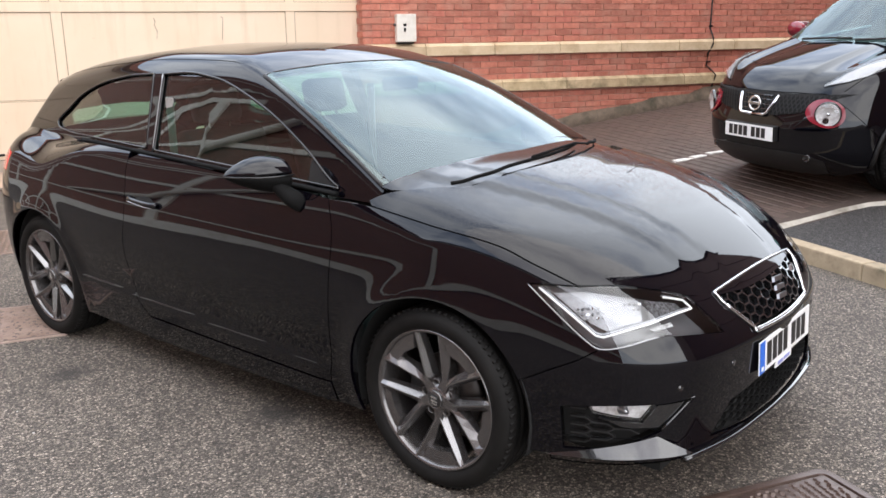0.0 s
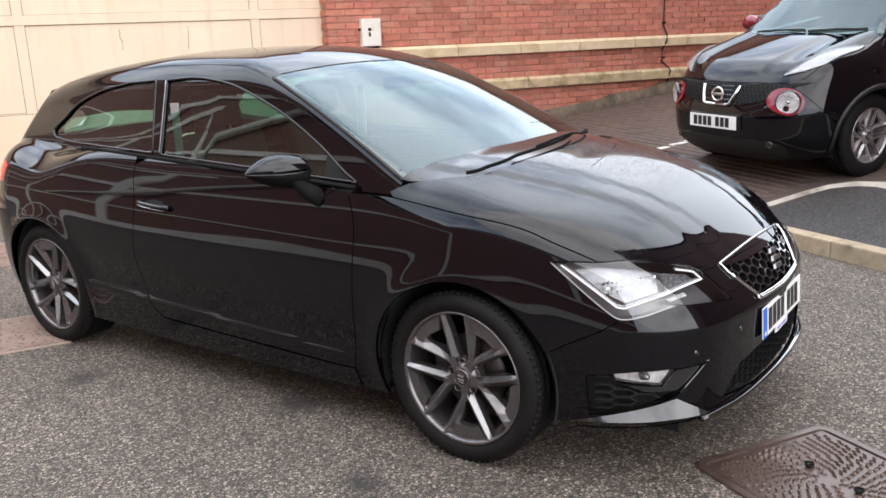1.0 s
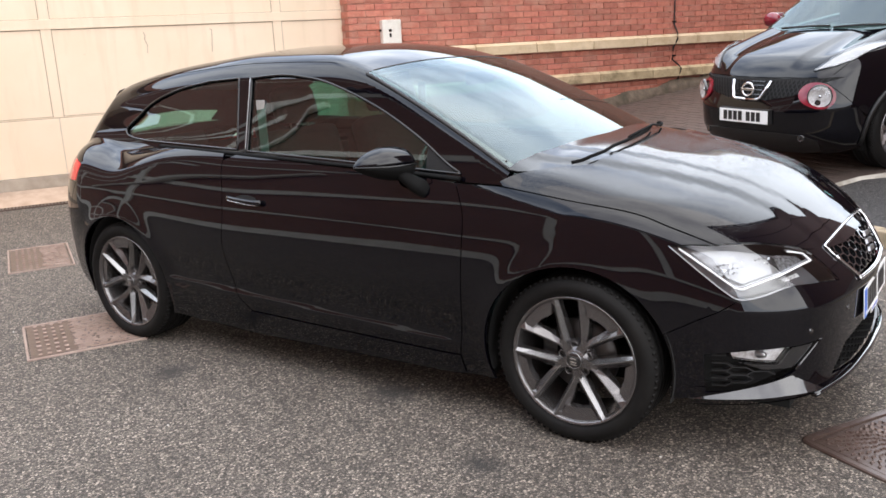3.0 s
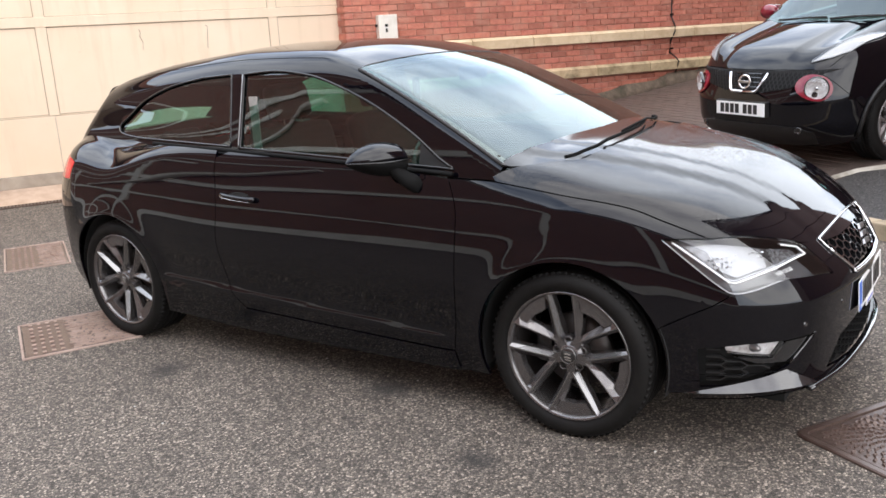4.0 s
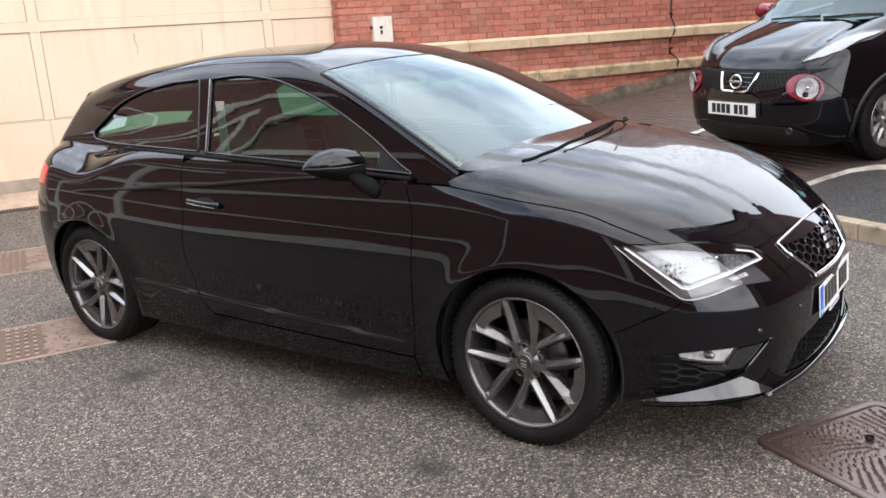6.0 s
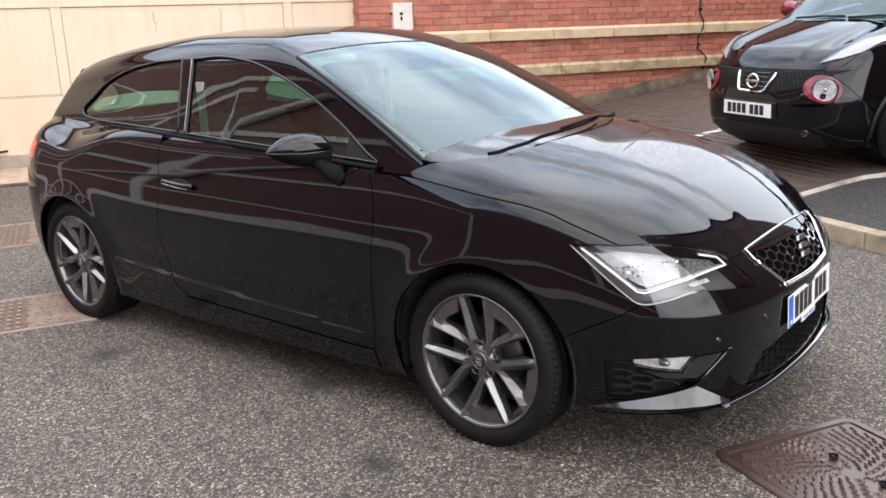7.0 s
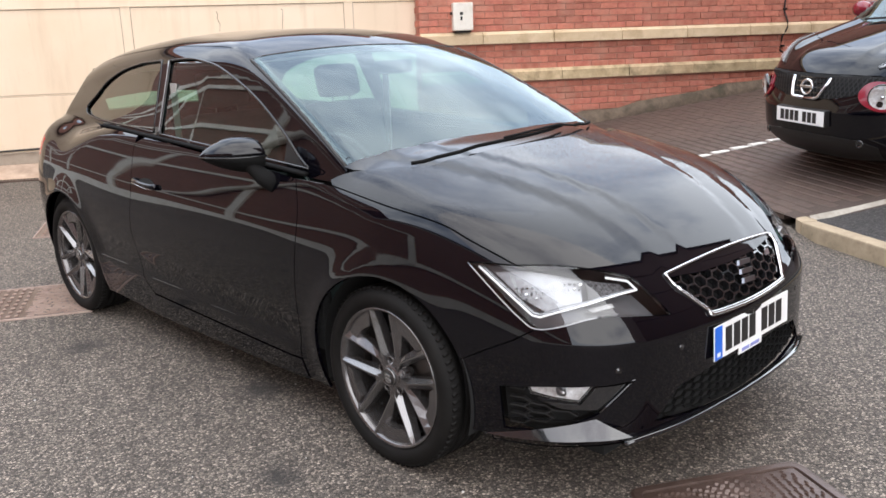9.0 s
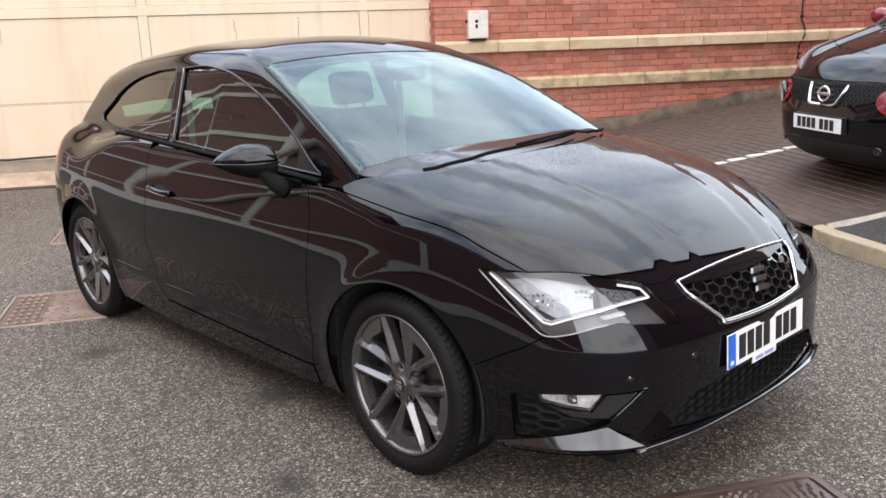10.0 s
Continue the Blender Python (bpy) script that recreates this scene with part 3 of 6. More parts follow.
brickwork = brick_face()
wall = part("wall_north", box(WALL_U - 0.33, WALL_U - 0.012, CORNER + 0.012, 16, -0.2, WALL_TOP), mortar_m)
wall.matrix_basis = SITE
tagged(wall, "red brick wall with two pale stone bands", "wall", kind="structure")
part("upper_wall", box(WALL_U - 0.32, WALL_U, CORNER + 0.25, 16, 2.255, WALL_TOP), brickwork, wall, "red brickwork")
part("coping", box(WALL_U - 0.36, WALL_U + 0.05, CORNER - 0.03, 16, WALL_TOP, WALL_TOP + 0.10, bevel=0.01), stone_m, wall, "pale stone coping")

# garage door, cream painted timber in a shallow recess
garage = thing("garage_door", "large cream-painted panelled timber garage door", "garage door", SITE, kind="structure")
for i, (s0, s1) in enumerate(((-6.35, -3.93), (-3.83, -1.51), (-1.41, 0.91), (1.01, 1.765))):
    for z0, z1 in ((0.915, 1.80), (1.90, 2.80), (2.92, 3.82)):
        part("panel", box(DOOR_U - 0.045, DOOR_U - 0.010, s0 - 0.01, s1 + 0.01, z0 - 0.01, z1 + 0.01), cream_m, garage)
        # dark strips put in as the shade of stiles and rails
        for a, b, c, d in ((s0, s1, z1 - 0.005, z1), (s0, s0 + 0.006, z0, z1), (s1 - 0.006, s1, z0, z1), (s0, s1, z0 + 0.002, z0 + 0.005)):
            part("shadow_joint", box(DOOR_U - 0.0105, DOOR_U - 0.0085, a, b, c - 0.002, d), cream_dark, garage)
for c in (-6.45, -3.93, -1.51, 0.91):
    part("stile", box(DOOR_U - 0.05, DOOR_U, c, c + 0.10, 0.905, 3.82, bevel=0.004), cream_m, garage)
for z0, z1 in ((1.80, 1.90), (2.80, 2.92), (3.82, 3.94)):
    part("rail", box(DOOR_U - 0.05, DOOR_U + 0.003, -6.45, 1.765, z0, z1, bevel=0.004), cream_m, garage)
for s0, s1 in ((-6.45, -3.88), (-3.876, -1.46), (-1.456, 0.96), (0.964, 1.765)):
    part("bottom_board", box(DOOR_U - 0.05, DOOR_U - 0.002, s0, s1, 0.315, 0.900, bevel=0.003), cream_m, garage)
part("joint", box(DOOR_U - 0.05, DOOR_U - 0.012, -6.45, 1.765, 0.899, 0.908), cream_dark, garage)
for c, zs in ((-0.49, (1.735, 1.70, 1.66, 1.60, 1.52)), (0.21, (1.745, 1.735, 1.70, 1.62, 1.50)), (-2.9, (1.70, 1.62, 1.55))):
    rnd = random.Random(int(c * 100))
    part("paint_crack", tube([(DOOR_U - 0.0095, c + rnd.uniform(-0.02, 0.02), z) for z in zs], 0.0035, 5), cream_dark, garage, "dark crack in the paint")
part("door_frame", box(DOOR_U - 0.05, DOOR_U + 0.02, 1.765, 1.80, 0.2, 3.97), speckled("frame_paint", (0.30, 0.24, 0.17), (0.38, 0.30, 0.22), 8), garage, "weathered brown frame")
part("sill_board", box(DOOR_U - 0.05, DOOR_U + 0.03, -6.45, 1.765, 0.19, 0.312, bevel=0.006), speckled("sill", (0.30, 0.25, 0.20), (0.42, 0.36, 0.29), 5, dirt=(0.15, 0.12, 0.09)), garage, "grey weathered sill")
part("head_wall", box(DOOR_U - 0.05, WALL_U, -6.6, CORNER, 3.97, 4.15), brickwork, garage, "red brickwork over the door")
part("hose", tube([(DOOR_U + 0.05, -3.6, 0.36), (DOOR_U + 0.06, -3.0, 0.335), (DOOR_U + 0.05, -2.5, 0.345), (DOOR_U + 0.04, -2.1, 0.37)], 0.012, 8), rubber, garage, "black hose", True)

th = prism([(DOOR_U + 0.03, -0.1), (DOOR_U + 0.03, 0.19), (-5.43, 0.085), (-5.43, -0.1)], -6.6, CORNER)
th_ob = part("threshold", th, concrete_m)
th_ob.matrix_basis = SITE
tagged(th_ob, "sloping brown concrete threshold before the garage", "threshold", kind="structure")
drain = thing("drain_channel", "narrow slotted metal drain grating set in the tarmac", "drain", SITE, kind="structure")
bm = bmesh.new()
for k in range(260):
    s = -6.5 + k * 0.032
    add_box(bm, -5.42, -5.31, s, s + 0.016, 0.070, 0.084)
for a, b in ((-5.43, -5.415), (-5.315, -5.30)):
    add_box(bm, a, b, -6.5, CORNER, 0.05, 0.086)
tagged(part("grating_bars", bm, iron_m, drain), kind="stuff")
part("channel", box(-5.43, -5.30, -6.5, CORNER, 0.0, 0.066), liner_m, drain)

# meter box
mb = thing("meter_box", "small off-white meter box fixed to the brick wall", "meter box", SITE)
part("case", box(WALL_U + 0.002, WALL_U + 0.085, 2.112, 2.338, 1.445, 1.755, bevel=0.008), white_box, mb)
part("lid", box(WALL_U + 0.086, WALL_U + 0.104, 2.108, 2.342, 1.450, 1.758, bevel=0.006), white_box, mb)
part("latch", box(WALL_U + 0.104, WALL_U + 0.110, 2.19, 2.215, 1.562, 1.605, bevel=0.003), trim_black, mb, "black latch")
part("label_mark", box(WALL_U + 0.104, WALL_U + 0.106, 2.185, 2.222, 1.622, 1.652), trim_black, mb, "dark mark")
part("cable_gland", tube([(WALL_U + 0.05, 2.108, 1.64), (WALL_U + 0.05, 2.085, 1.64)], 0.016, 8), trim_black, mb)
part("base_plate", box(WALL_U + 0.004, WALL_U + 0.07, 2.125, 2.325, 1.425, 1.445), trim_black, mb)
cable = part("wall_cable", tube([(WALL_U + 0.02, 6.53, 4.25), (WALL_U + 0.02, 6.52, 1.93), (WALL_U + 0.02, 6.51, 1.56), (WALL_U + 0.075, 6.53, 1.43), (WALL_U + 0.07, 6.535, 1.36), (WALL_U + 0.02, 6.50, 1.24), (WALL_U + 0.02, 6.48, 1.08), (WALL_U + 0.065, 6.56, 1.0), (WALL_U + 0.065, 6.61, 0.95), (WALL_U + 0.03, 6.58, 0.80)], 0.011, 8), rubber, None, "", True)
cable.matrix_basis = SITE
tagged(cable, "black cable running down the brick wall", "cable")
for z in (3.2, 2.4, 1.58, 1.12):
    part("cable_clip", box(WALL_U + 0.002, WALL_U + 0.036, 6.495, 6.535, z, z + 0.02), trim_black, cable)

# covers in the tarmac
def studs_waves(size, n):
    """Short raised zigzag ribs that fan out from the middle of a lid."""
    bm, rnd = bmesh.new(), random.Random(3)
    for ring in range(1, n):
        r = 0.020 + ring * size * 0.72 / n
        count = int(2 * math.pi * r / 0.034)
        for k in range(count):
            a = 2 * math.pi * (k + 0.5 * (ring % 2)) / count
            c = Vector((r * math.cos(a), r * math.sin(a), 0))
            if max(abs(c.x), abs(c.y)) > size / 2 - 0.018 or (abs(c.y) < 0.03 and 0.07 < abs(c.x) < 0.13):
                continue
            d = Vector((math.cos(a + 0.5), math.sin(a + 0.5), 0)) * 0.0150
            p = Vector((-d.y, d.x, 0)) * 0.5
            merge(bm, tube([c - d - p * 0.6, c - d * 0.3 + p * 0.5, c + d * 0.3 - p * 0.5, c + d + p * 0.6], rnd.uniform(0.0036, 0.0046), 4, flat=1.5))
    return bm


def studs_grid(w, h):
    """Rows of studs along one edge, worn uneven ribs over the rest."""
    bm, rnd = bmesh.new(), random.Random(7)
    n = int(w / 0.075)
    for i in range(n):
        for j in range(4):
            x, y = -w / 2 + (i + 0.5) * w / n, -h / 2 + 0.050 + j * 0.044
            r = rnd.uniform(0.009, 0.012)
            add_box(bm, x - r, x + r, y - r, y + r, 0, 0.008, bevel=0.003)
    n = int(w / 0.021)
    for i in range(n):
        x, y = -w / 2 + 0.012 + i * (w - 0.02) / n, -h / 2 + rnd.uniform(0.215, 0.25)
        while y < h / 2 - 0.03:
            l = min(rnd.uniform(0.03, 0.12), h / 2 - 0.015 - y)
            add_box(bm, x, x + rnd.uniform(0.006, 0.013), y, y + l, 0, 0.003 + rnd.uniform(0, 0.004))
            y += l + rnd.uniform(0.006, 0.02)
    return bm


def cover(name, label, w, h, m, lid, mat, corner_r=0.008, edge=0.016):
    c = thing(name, label, "manhole cover", m)
    def ring(dx, r):
        return [(sx * (w / 2 + dx - r) + r * math.cos(radians(a)), sy * (h / 2 + dx - r) + r * math.sin(radians(a))) for sx, sy, a0 in ((1, 1, 0), (-1, 1, 90), (-1, -1, 180), (1, -1, 270)) for a in np.linspace(a0, a0 + 90, 6)]
    fr = bmesh.new()
    loops = [[fr.verts.new((x, y, z)) for x, y in ring(dx, r)] for dx, r, z in ((edge + 0.001, corner_r, -0.03), (edge, corner_r, 0.004), (edge * 0.8, corner_r, 0.007), (0.004, corner_r * 0.6 + 0.002, 0.006), (0.0, corner_r * 0.6, -0.01))]
    for la, lb in zip(loops, loops[1:]):
        for i in range(len(la)):
            j = (i + 1) % len(la)
            fr.faces.new((la[i], la[j], lb[j], lb[i]))
    part("frame", fr, mat, c)
    part("lid", box(-w / 2 + 0.004, w / 2 - 0.004, -h / 2 + 0.004, h / 2 - 0.004, -0.03, 0.002, bevel=0.003), iron_m, c)
    tagged(part("raised_pattern", lid, mat, c), kind="stuff").location.z = 0.002
    for x in (-0.18 * w, 0.18 * w) if edge > 0.02 else ():
        part("keyhole", lathe([(0.0005, 0), (0.013, 0), (0.016, -0.002), (0.016, -0.01)], 10, pose(x, 0.02, 0.0065, -90)), liner_m, c)
    return c


cover("manhole_cover", "rusty square iron manhole cover with wavy raised pattern", 0.56, 0.56, pose(2.435, -0.37, 0.003, 0, 0, -30), studs_waves(0.55, 14), iron_m, 0.045, 0.034)
cover("manhole_cover", "pale rusty rectangular duct cover beside the rear wheel", 0.615, 0.56, pose(-1.641, -0.965, 0.003, 0, 0, -28), studs_grid(0.615, 0.56), iron_pale)
cover("manhole_cover", "worn reddish duct cover in the tarmac behind the coupe", 0.84, 0.42, pose(-3.66, 0.0, 0.003, 0, 0, -29), studs_grid(0.84, 0.42), iron_pale)

# raised footway with kerb and edging
def walk_z(s, u):
    return 0.104 + (bay_z(4.6, u) - 0.104) * rise(3.25, 4.7, s) * 0.9


footway = lattice([3.32] + list(np.arange(3.5, 4.5, 0.2)) + [4.5], [-0.70, -0.4, 0, 0.5, 1, 2, 3, 5, 8, 12], walk_z, "footway", asphalt_dark)
tagged(footway, "raised dark tarmac footway", "footway", kind="structure")
kerb = thing("kerb", "worn buff concrete kerb with mossy face", "kerb", SITE, kind="structure")
for k in range(10):
    u0 = -0.66 + k * 0.915
    bm = box(u0, u0 + 0.909, 3.20, 3.325, -0.10, 0.112, bevel=0.012)
    part("kerbstone", bm, kerb_m, kerb)
corner = [(-0.66, 3.20), (-0.72, 3.212), (-0.775, 3.245), (-0.80, 3.30), (-0.80, 3.34), (-0.69, 3.34), (-0.66, 3.325)]
bm = bmesh.new()
lo, hi = [bm.verts.new((u, s, -0.1)) for u, s in corner], [bm.verts.new((u, s, 0.112)) for u, s in corner]
bm.faces.new(hi), bm.faces.new(lo[::-1])
for i in range(len(corner)):
    j = (i + 1) % len(corner)
    bm.faces.new((lo[i], lo[j], hi[j], hi[i]))
part("corner_stone", bm, kerb_m, kerb)
edge_line = [(-0.75, 3.34), (-0.75, 3.7), (-0.75, 4.05), (-0.72, 4.28), (-0.62, 4.46), (-0.42, 4.57), (-0.1, 4.60), (0.6, 4.60), (2, 4.60), (5, 4.60), (12, 4.60)]
pts = [Vector((u, s, max(walk_z(s, u), bay_z(s, u)) - 0.045)) for u, s in edge_line]
edging = part("edging", tube(pts, 0.068, 4, flat=1.0), edging_m)
edging.matrix_basis = SITE
tagged(edging, "pale concrete edging along the raised footway", "edging", kind="structure")

# block paving, laid in rows across the slope
paving = lattice(list(np.arange(3.3, 9.01, 0.3)) + [10, 12, 16], list(np.arange(-5.6, 0.01, 0.35)) + [1, 2, 4, 8, 12], lambda s, u: (bay_z(s, u) - 0.0025) if u < -0.6 or s > 4.62 else ground_z(s, u) - 0.05, "block_paving", joint_m)
tagged(paving, "dark brown block paving of the sloping parking bay", "paving", kind="structure")
block_mesh = bpy.data.meshes.new("block")
bm = box(-0.0965, 0.0965, -0.0465, 0.0465, -0.05, 0.0)
bmesh.ops.bevel(bm, geom=[e for e in bm.edges if all(v.co.z > -0.01 for v in e.verts)], offset=0.005, segments=1, affect='EDGES')
bm.to_mesh(block_mesh), bm.free()
block_mesh.materials.append(paver_m)
white_mesh = block_mesh.copy()
white_mesh.materials.clear()
white_mesh.materials.append(line_m)
tilt_bay = Matrix(((1, 0, 0, 0), (0, 1, 0, 0), (-0.027, 0.13, 1, 0), (0, 0, 0, 1)))
rest_v, rest_f, rnd, made = [], [], random.Random(4), 0
base = [(x, y, z) for x in (-0.0965, 0.0965) for y in (-0.0465, 0.0465) for z in (-0.03, 0.0)]
for i in range(52):
    s = 3.36 + i * 0.1
    for j in range(46):
        u = -5.50 + j * 0.2 + (0.1 if i % 2 else 0)
        if u > -0.92 and s < 4.72:
            continue
        if u > 2.2 or (s < 3.42 and u > -0.95):
            continue
        z = bay_z(s, u) + rnd.uniform(-0.0012, 0.0012)
        line = abs(u + 3.0) < 0.06 and s > 3.4 and i % 2 == 1
        near = s < 4.62 and -3.7 < u < -0.92
        if line or (near and made < 300):
            ob = link("block", white_mesh if line else block_mesh, None, paving)
            ob.matrix_basis = Matrix.Translation(site(s, u, z)) @ SITE @ tilt_bay @ (pose(0, 0, 0.005, 0, 0, 90) if line else pose(0, 0, 0, 0, 0, rnd.uniform(-0.6, 0.6)))
            made += 0 if line else 1
            continue
        k = len(rest_v)
        rest_v += [site(s + y, u + x, z + dz + (bay_z(s + y, u + x) - bay_z(s, u))) for x, y, dz in base]
        rest_f += [(k + a, k + b, k + c, k + d) for a, b, c, d in ((1, 5, 7, 3), (0, 4, 5, 1), (2, 3, 7, 6), (0, 1, 3, 2), (4, 6, 7, 5))]
me = bpy.data.meshes.new("blocks")
me.from_pydata(rest_v, [], rest_f)
tagged(link("far_blocks", me, paver_rest, paving), kind="stuff")

# stone bands
band = prism([(WALL_U - 0.02, 0.0), (WALL_U + 0.052, 0.0), (WALL_U + 0.052, 0.105), (WALL_U + 0.012, 0.138), (WALL_U - 0.02, 0.138)], 0.004, 0.881)
band_me = bpy.data.meshes.new("band_stone")
bmesh.ops.recalc_face_normals(band, faces=band.faces)
band.to_mesh(band_me), band.free()
band_me.materials.append(stone_m)
low_me = band_me.copy()
low_me.materials.clear()
low_me.materials.append(stone_mossy)
for me, z, start in ((band_me, 1.285, 5.13 - 4 * 0.885), (low_me, 0.845, 5.235 - 4 * 0.885)):
    for k in range(16):
        s = start + k * 0.885
        ob = link("band_stone", me, None, wall)
        first = max(s, CORNER + 0.001)
        ob.matrix_basis = pose(0, first, z) @ Matrix.Diagonal((1, (s + 0.885 - first) / 0.885, 1, 1))
# mossy render along the foot of the wall
foot = bmesh.new()
prev = None
for k in range(34):
    s = CORNER + k * 0.25
    w = 0.02 * math.sin(k * 1.7) + 0.012 * math.sin(k * 4.1)
    z = max(ground_z(s, WALL_U), bay_z(s, WALL_U) if s > 3.3 else 0)
    row = [foot.verts.new((WALL_U + du, s, zz)) for du, zz in ((-0.02, z - 0.2), (0.075, z - 0.2), (0.06 + w * 0.4, z + 0.03), (0.02, z + 0.13 + w), (-0.02, z + 0.145 + w))]
    if prev:
        for a in range(4):
            foot.faces.new((prev[a], prev[a + 1], row[a + 1], row[a]))
    prev = row
part("foot_render", foot, render_m, wall, "mossy grey render along the foot", True)

# bricks
brick_mesh = bpy.data.meshes.new("brick")
bm = box(-0.10, 0.0, 0.0, 0.215, 0.0, 0.065)
bmesh.ops.bevel(bm, geom=[e for e in bm.edges if all(v.co.x > -0.01 for v in e.verts)], offset=0.004, segments=1, affect='EDGES')
bm.to_mesh(brick_mesh), bm.free()
brick_mesh.materials.append(brick_m)
rest_v, rest_f, rnd, made = [], [], random.Random(9), 0
corners = [(x, y, z) for x in (-0.06, 0.0) for y in (0.0, 0.215) for z in (0.0, 0.065)]
for row in range(26):
    z = 0.305 + row * 0.075
    if 0.80 < z + 0.03 < 0.99 or 1.26 < z + 0.03 < 1.43:
        continue
    s = CORNER - (0.1125 if row % 2 else 0)
    while s < 10.2:
        s0, s1 = max(s, CORNER + 0.001), s + 0.215
        if max(ground_z(s, WALL_U), bay_z(s, WALL_U) if s > 3.3 else 0) - 0.1 < z and s1 - s0 > 0.05:
            du = rnd.uniform(-0.002, 0.002)
            if s1 - s0 > 0.21 and 1.42 < z < 2.02 and 2.3 < s < 6.4 and made < 150 or s1 - s0 > 0.21 and z < 1.27 and 3.4 < s < 6.6 and made < 290:
                ob = link("brick", brick_mesh, None, wall)
                ob.matrix_basis = pose(WALL_U + du, s, z, 0, 0, rnd.uniform(-0.4, 0.4))
                made += 1
            else:
                k = len(rest_v)
                rest_v += [(WALL_U + du + x, s0 + (s1 - s0) * y / 0.215, z + dz) for x, y, dz in corners]
                rest_f += [(k + a, k + b, k + c, k + d) for a, b, c, d in ((4, 6, 7, 5), (0, 4, 5, 1), (2, 3, 7, 6), (1, 5, 7, 3), (0, 2, 6, 4))]
        s += 0.225
for row in range(30):
    z = 0.305 + row * 0.075
    k = len(rest_v)
    rest_v += [(x, CORNER - 0.001 + dy, z + dz) for x in (WALL_U - 0.24 + (0.11 if row % 2 else 0), WALL_U - 0.008) for dy in (0.0, 0.1) for dz in (0.0, 0.065)]
    rest_f += [(k + a, k + b, k + c, k + d) for a, b, c, d in ((4, 6, 7, 5), (0, 4, 5, 1), (1, 5, 7, 3), (0, 2, 6, 4), (0, 1, 3, 2))]
me = bpy.data.meshes.new("bricks")
me.from_pydata(rest_v, [], rest_f)
tagged(link("far_bricks", me, brick_rest, wall), kind="stuff")

# the brick terrace behind the camera, seen in the paintwork
opposite = thing("wall_south", "red brick building with pale stone bands across the road", "building", pose(0, -9.5, 0), kind="structure")
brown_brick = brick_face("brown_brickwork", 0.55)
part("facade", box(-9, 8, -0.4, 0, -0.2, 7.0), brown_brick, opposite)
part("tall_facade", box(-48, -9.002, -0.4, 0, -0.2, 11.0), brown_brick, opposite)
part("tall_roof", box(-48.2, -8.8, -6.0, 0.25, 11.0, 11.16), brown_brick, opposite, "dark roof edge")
part("roof", box(-8.7, 8.2, -6.0, 0.25, 7.0, 7.16), speckled("slate", (0.06, 0.06, 0.065), (0.10, 0.10, 0.105), 3, rough=0.6), opposite, "dark slate roof edge")
# stone colour whitened to stand in for daylight missing on this facade
band_lit = speckled("pale_band_lit", (0.80, 0.75, 0.65), (0.88, 0.84, 0.75), 3, dirt=(0.62, 0.55, 0.45), dirt_scale=2)
part("plinth", box(-48, 8, 0.0, 0.10, -0.2, 0.50, bevel=0.01), band_lit, opposite, "pale stone plinth")
for z, x0, x1 in ((1.55, -48, 8), (4.3, -48, -2.5), (6.2, -48, -12.0), (6.75, -48, 8), (9.2, -48, -9)):
    part("stone_band", box(x0, x1, 0, 0.06, z, z + 0.20, bevel=0.01), band_lit, opposite, "pale stone band")
for x, z0, z1 in ((-18.9, 0.5, 6.2), (-13.4, 0.5, 6.2), (-24.0, 0.6, 6.2), (-30.0, 0.6, 6.2), (-2.5, 1.6, 4.3), (3.4, 1.6, 6.7)):
    part("stone_pilaster", box(x - 0.18, x + 0.18, 0, 0.08, z0, z1, bevel=0.01), band_lit, opposite, "pale stone pilaster")
part("ramp_rail", tube([(-16.5, 0.12, 1.9), (-9.0, 0.12, 6.4)], 0.13, 8), band_lit, opposite, "pale sloping stair string")

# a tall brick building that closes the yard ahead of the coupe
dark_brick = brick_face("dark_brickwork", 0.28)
ahead = thing("wall_east", "tall brown brick building closing the yard ahead of the coupe", "building", pose(7.2, 0, 0), kind="structure")
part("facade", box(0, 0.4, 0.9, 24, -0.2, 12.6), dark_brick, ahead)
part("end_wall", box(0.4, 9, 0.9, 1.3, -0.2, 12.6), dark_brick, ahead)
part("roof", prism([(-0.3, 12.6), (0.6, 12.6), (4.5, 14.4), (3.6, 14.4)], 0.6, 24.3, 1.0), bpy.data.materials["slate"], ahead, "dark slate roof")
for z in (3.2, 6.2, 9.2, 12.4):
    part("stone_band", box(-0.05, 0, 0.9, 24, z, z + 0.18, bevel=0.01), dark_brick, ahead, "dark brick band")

# a few pale stone chips lying on the tarmac
rnd, chips = random.Random(21), bmesh.new()
for _ in range(140):
    s_, u_, r = rnd.uniform(-6, 3.0), rnd.uniform(-5.0, 2.6), rnd.uniform(0.0025, 0.0055)
    p = site(s_, u_, ground_z(s_, u_) + r * 0.6)
    bmesh.ops.create_icosphere(chips, subdivisions=1, radius=r, matrix=Matrix.Translation(p) @ Matrix.Diagonal((rnd.uniform(0.8, 1.4), rnd.uniform(0.7, 1.1), 0.7, 1)))
grit = part("stone_chips", chips, speckled("pale_chip", (0.45, 0.43, 0.40), (0.62, 0.60, 0.57), 60))
tagged(grit, "scattered pale stone chips on the tarmac", "grit", kind="stuff")
# ---- the black coupe ----
coupe = thing("coupe_car", "shiny black three-door coupe with wet bonnet parked on the tarmac", "car")


def arch(cx, a0, a1, n=20, r=0.36):
    return [(cx + r * math.cos(radians(a)), HUB + r * math.sin(radians(a))) for a in np.linspace(a0, a1, n)]


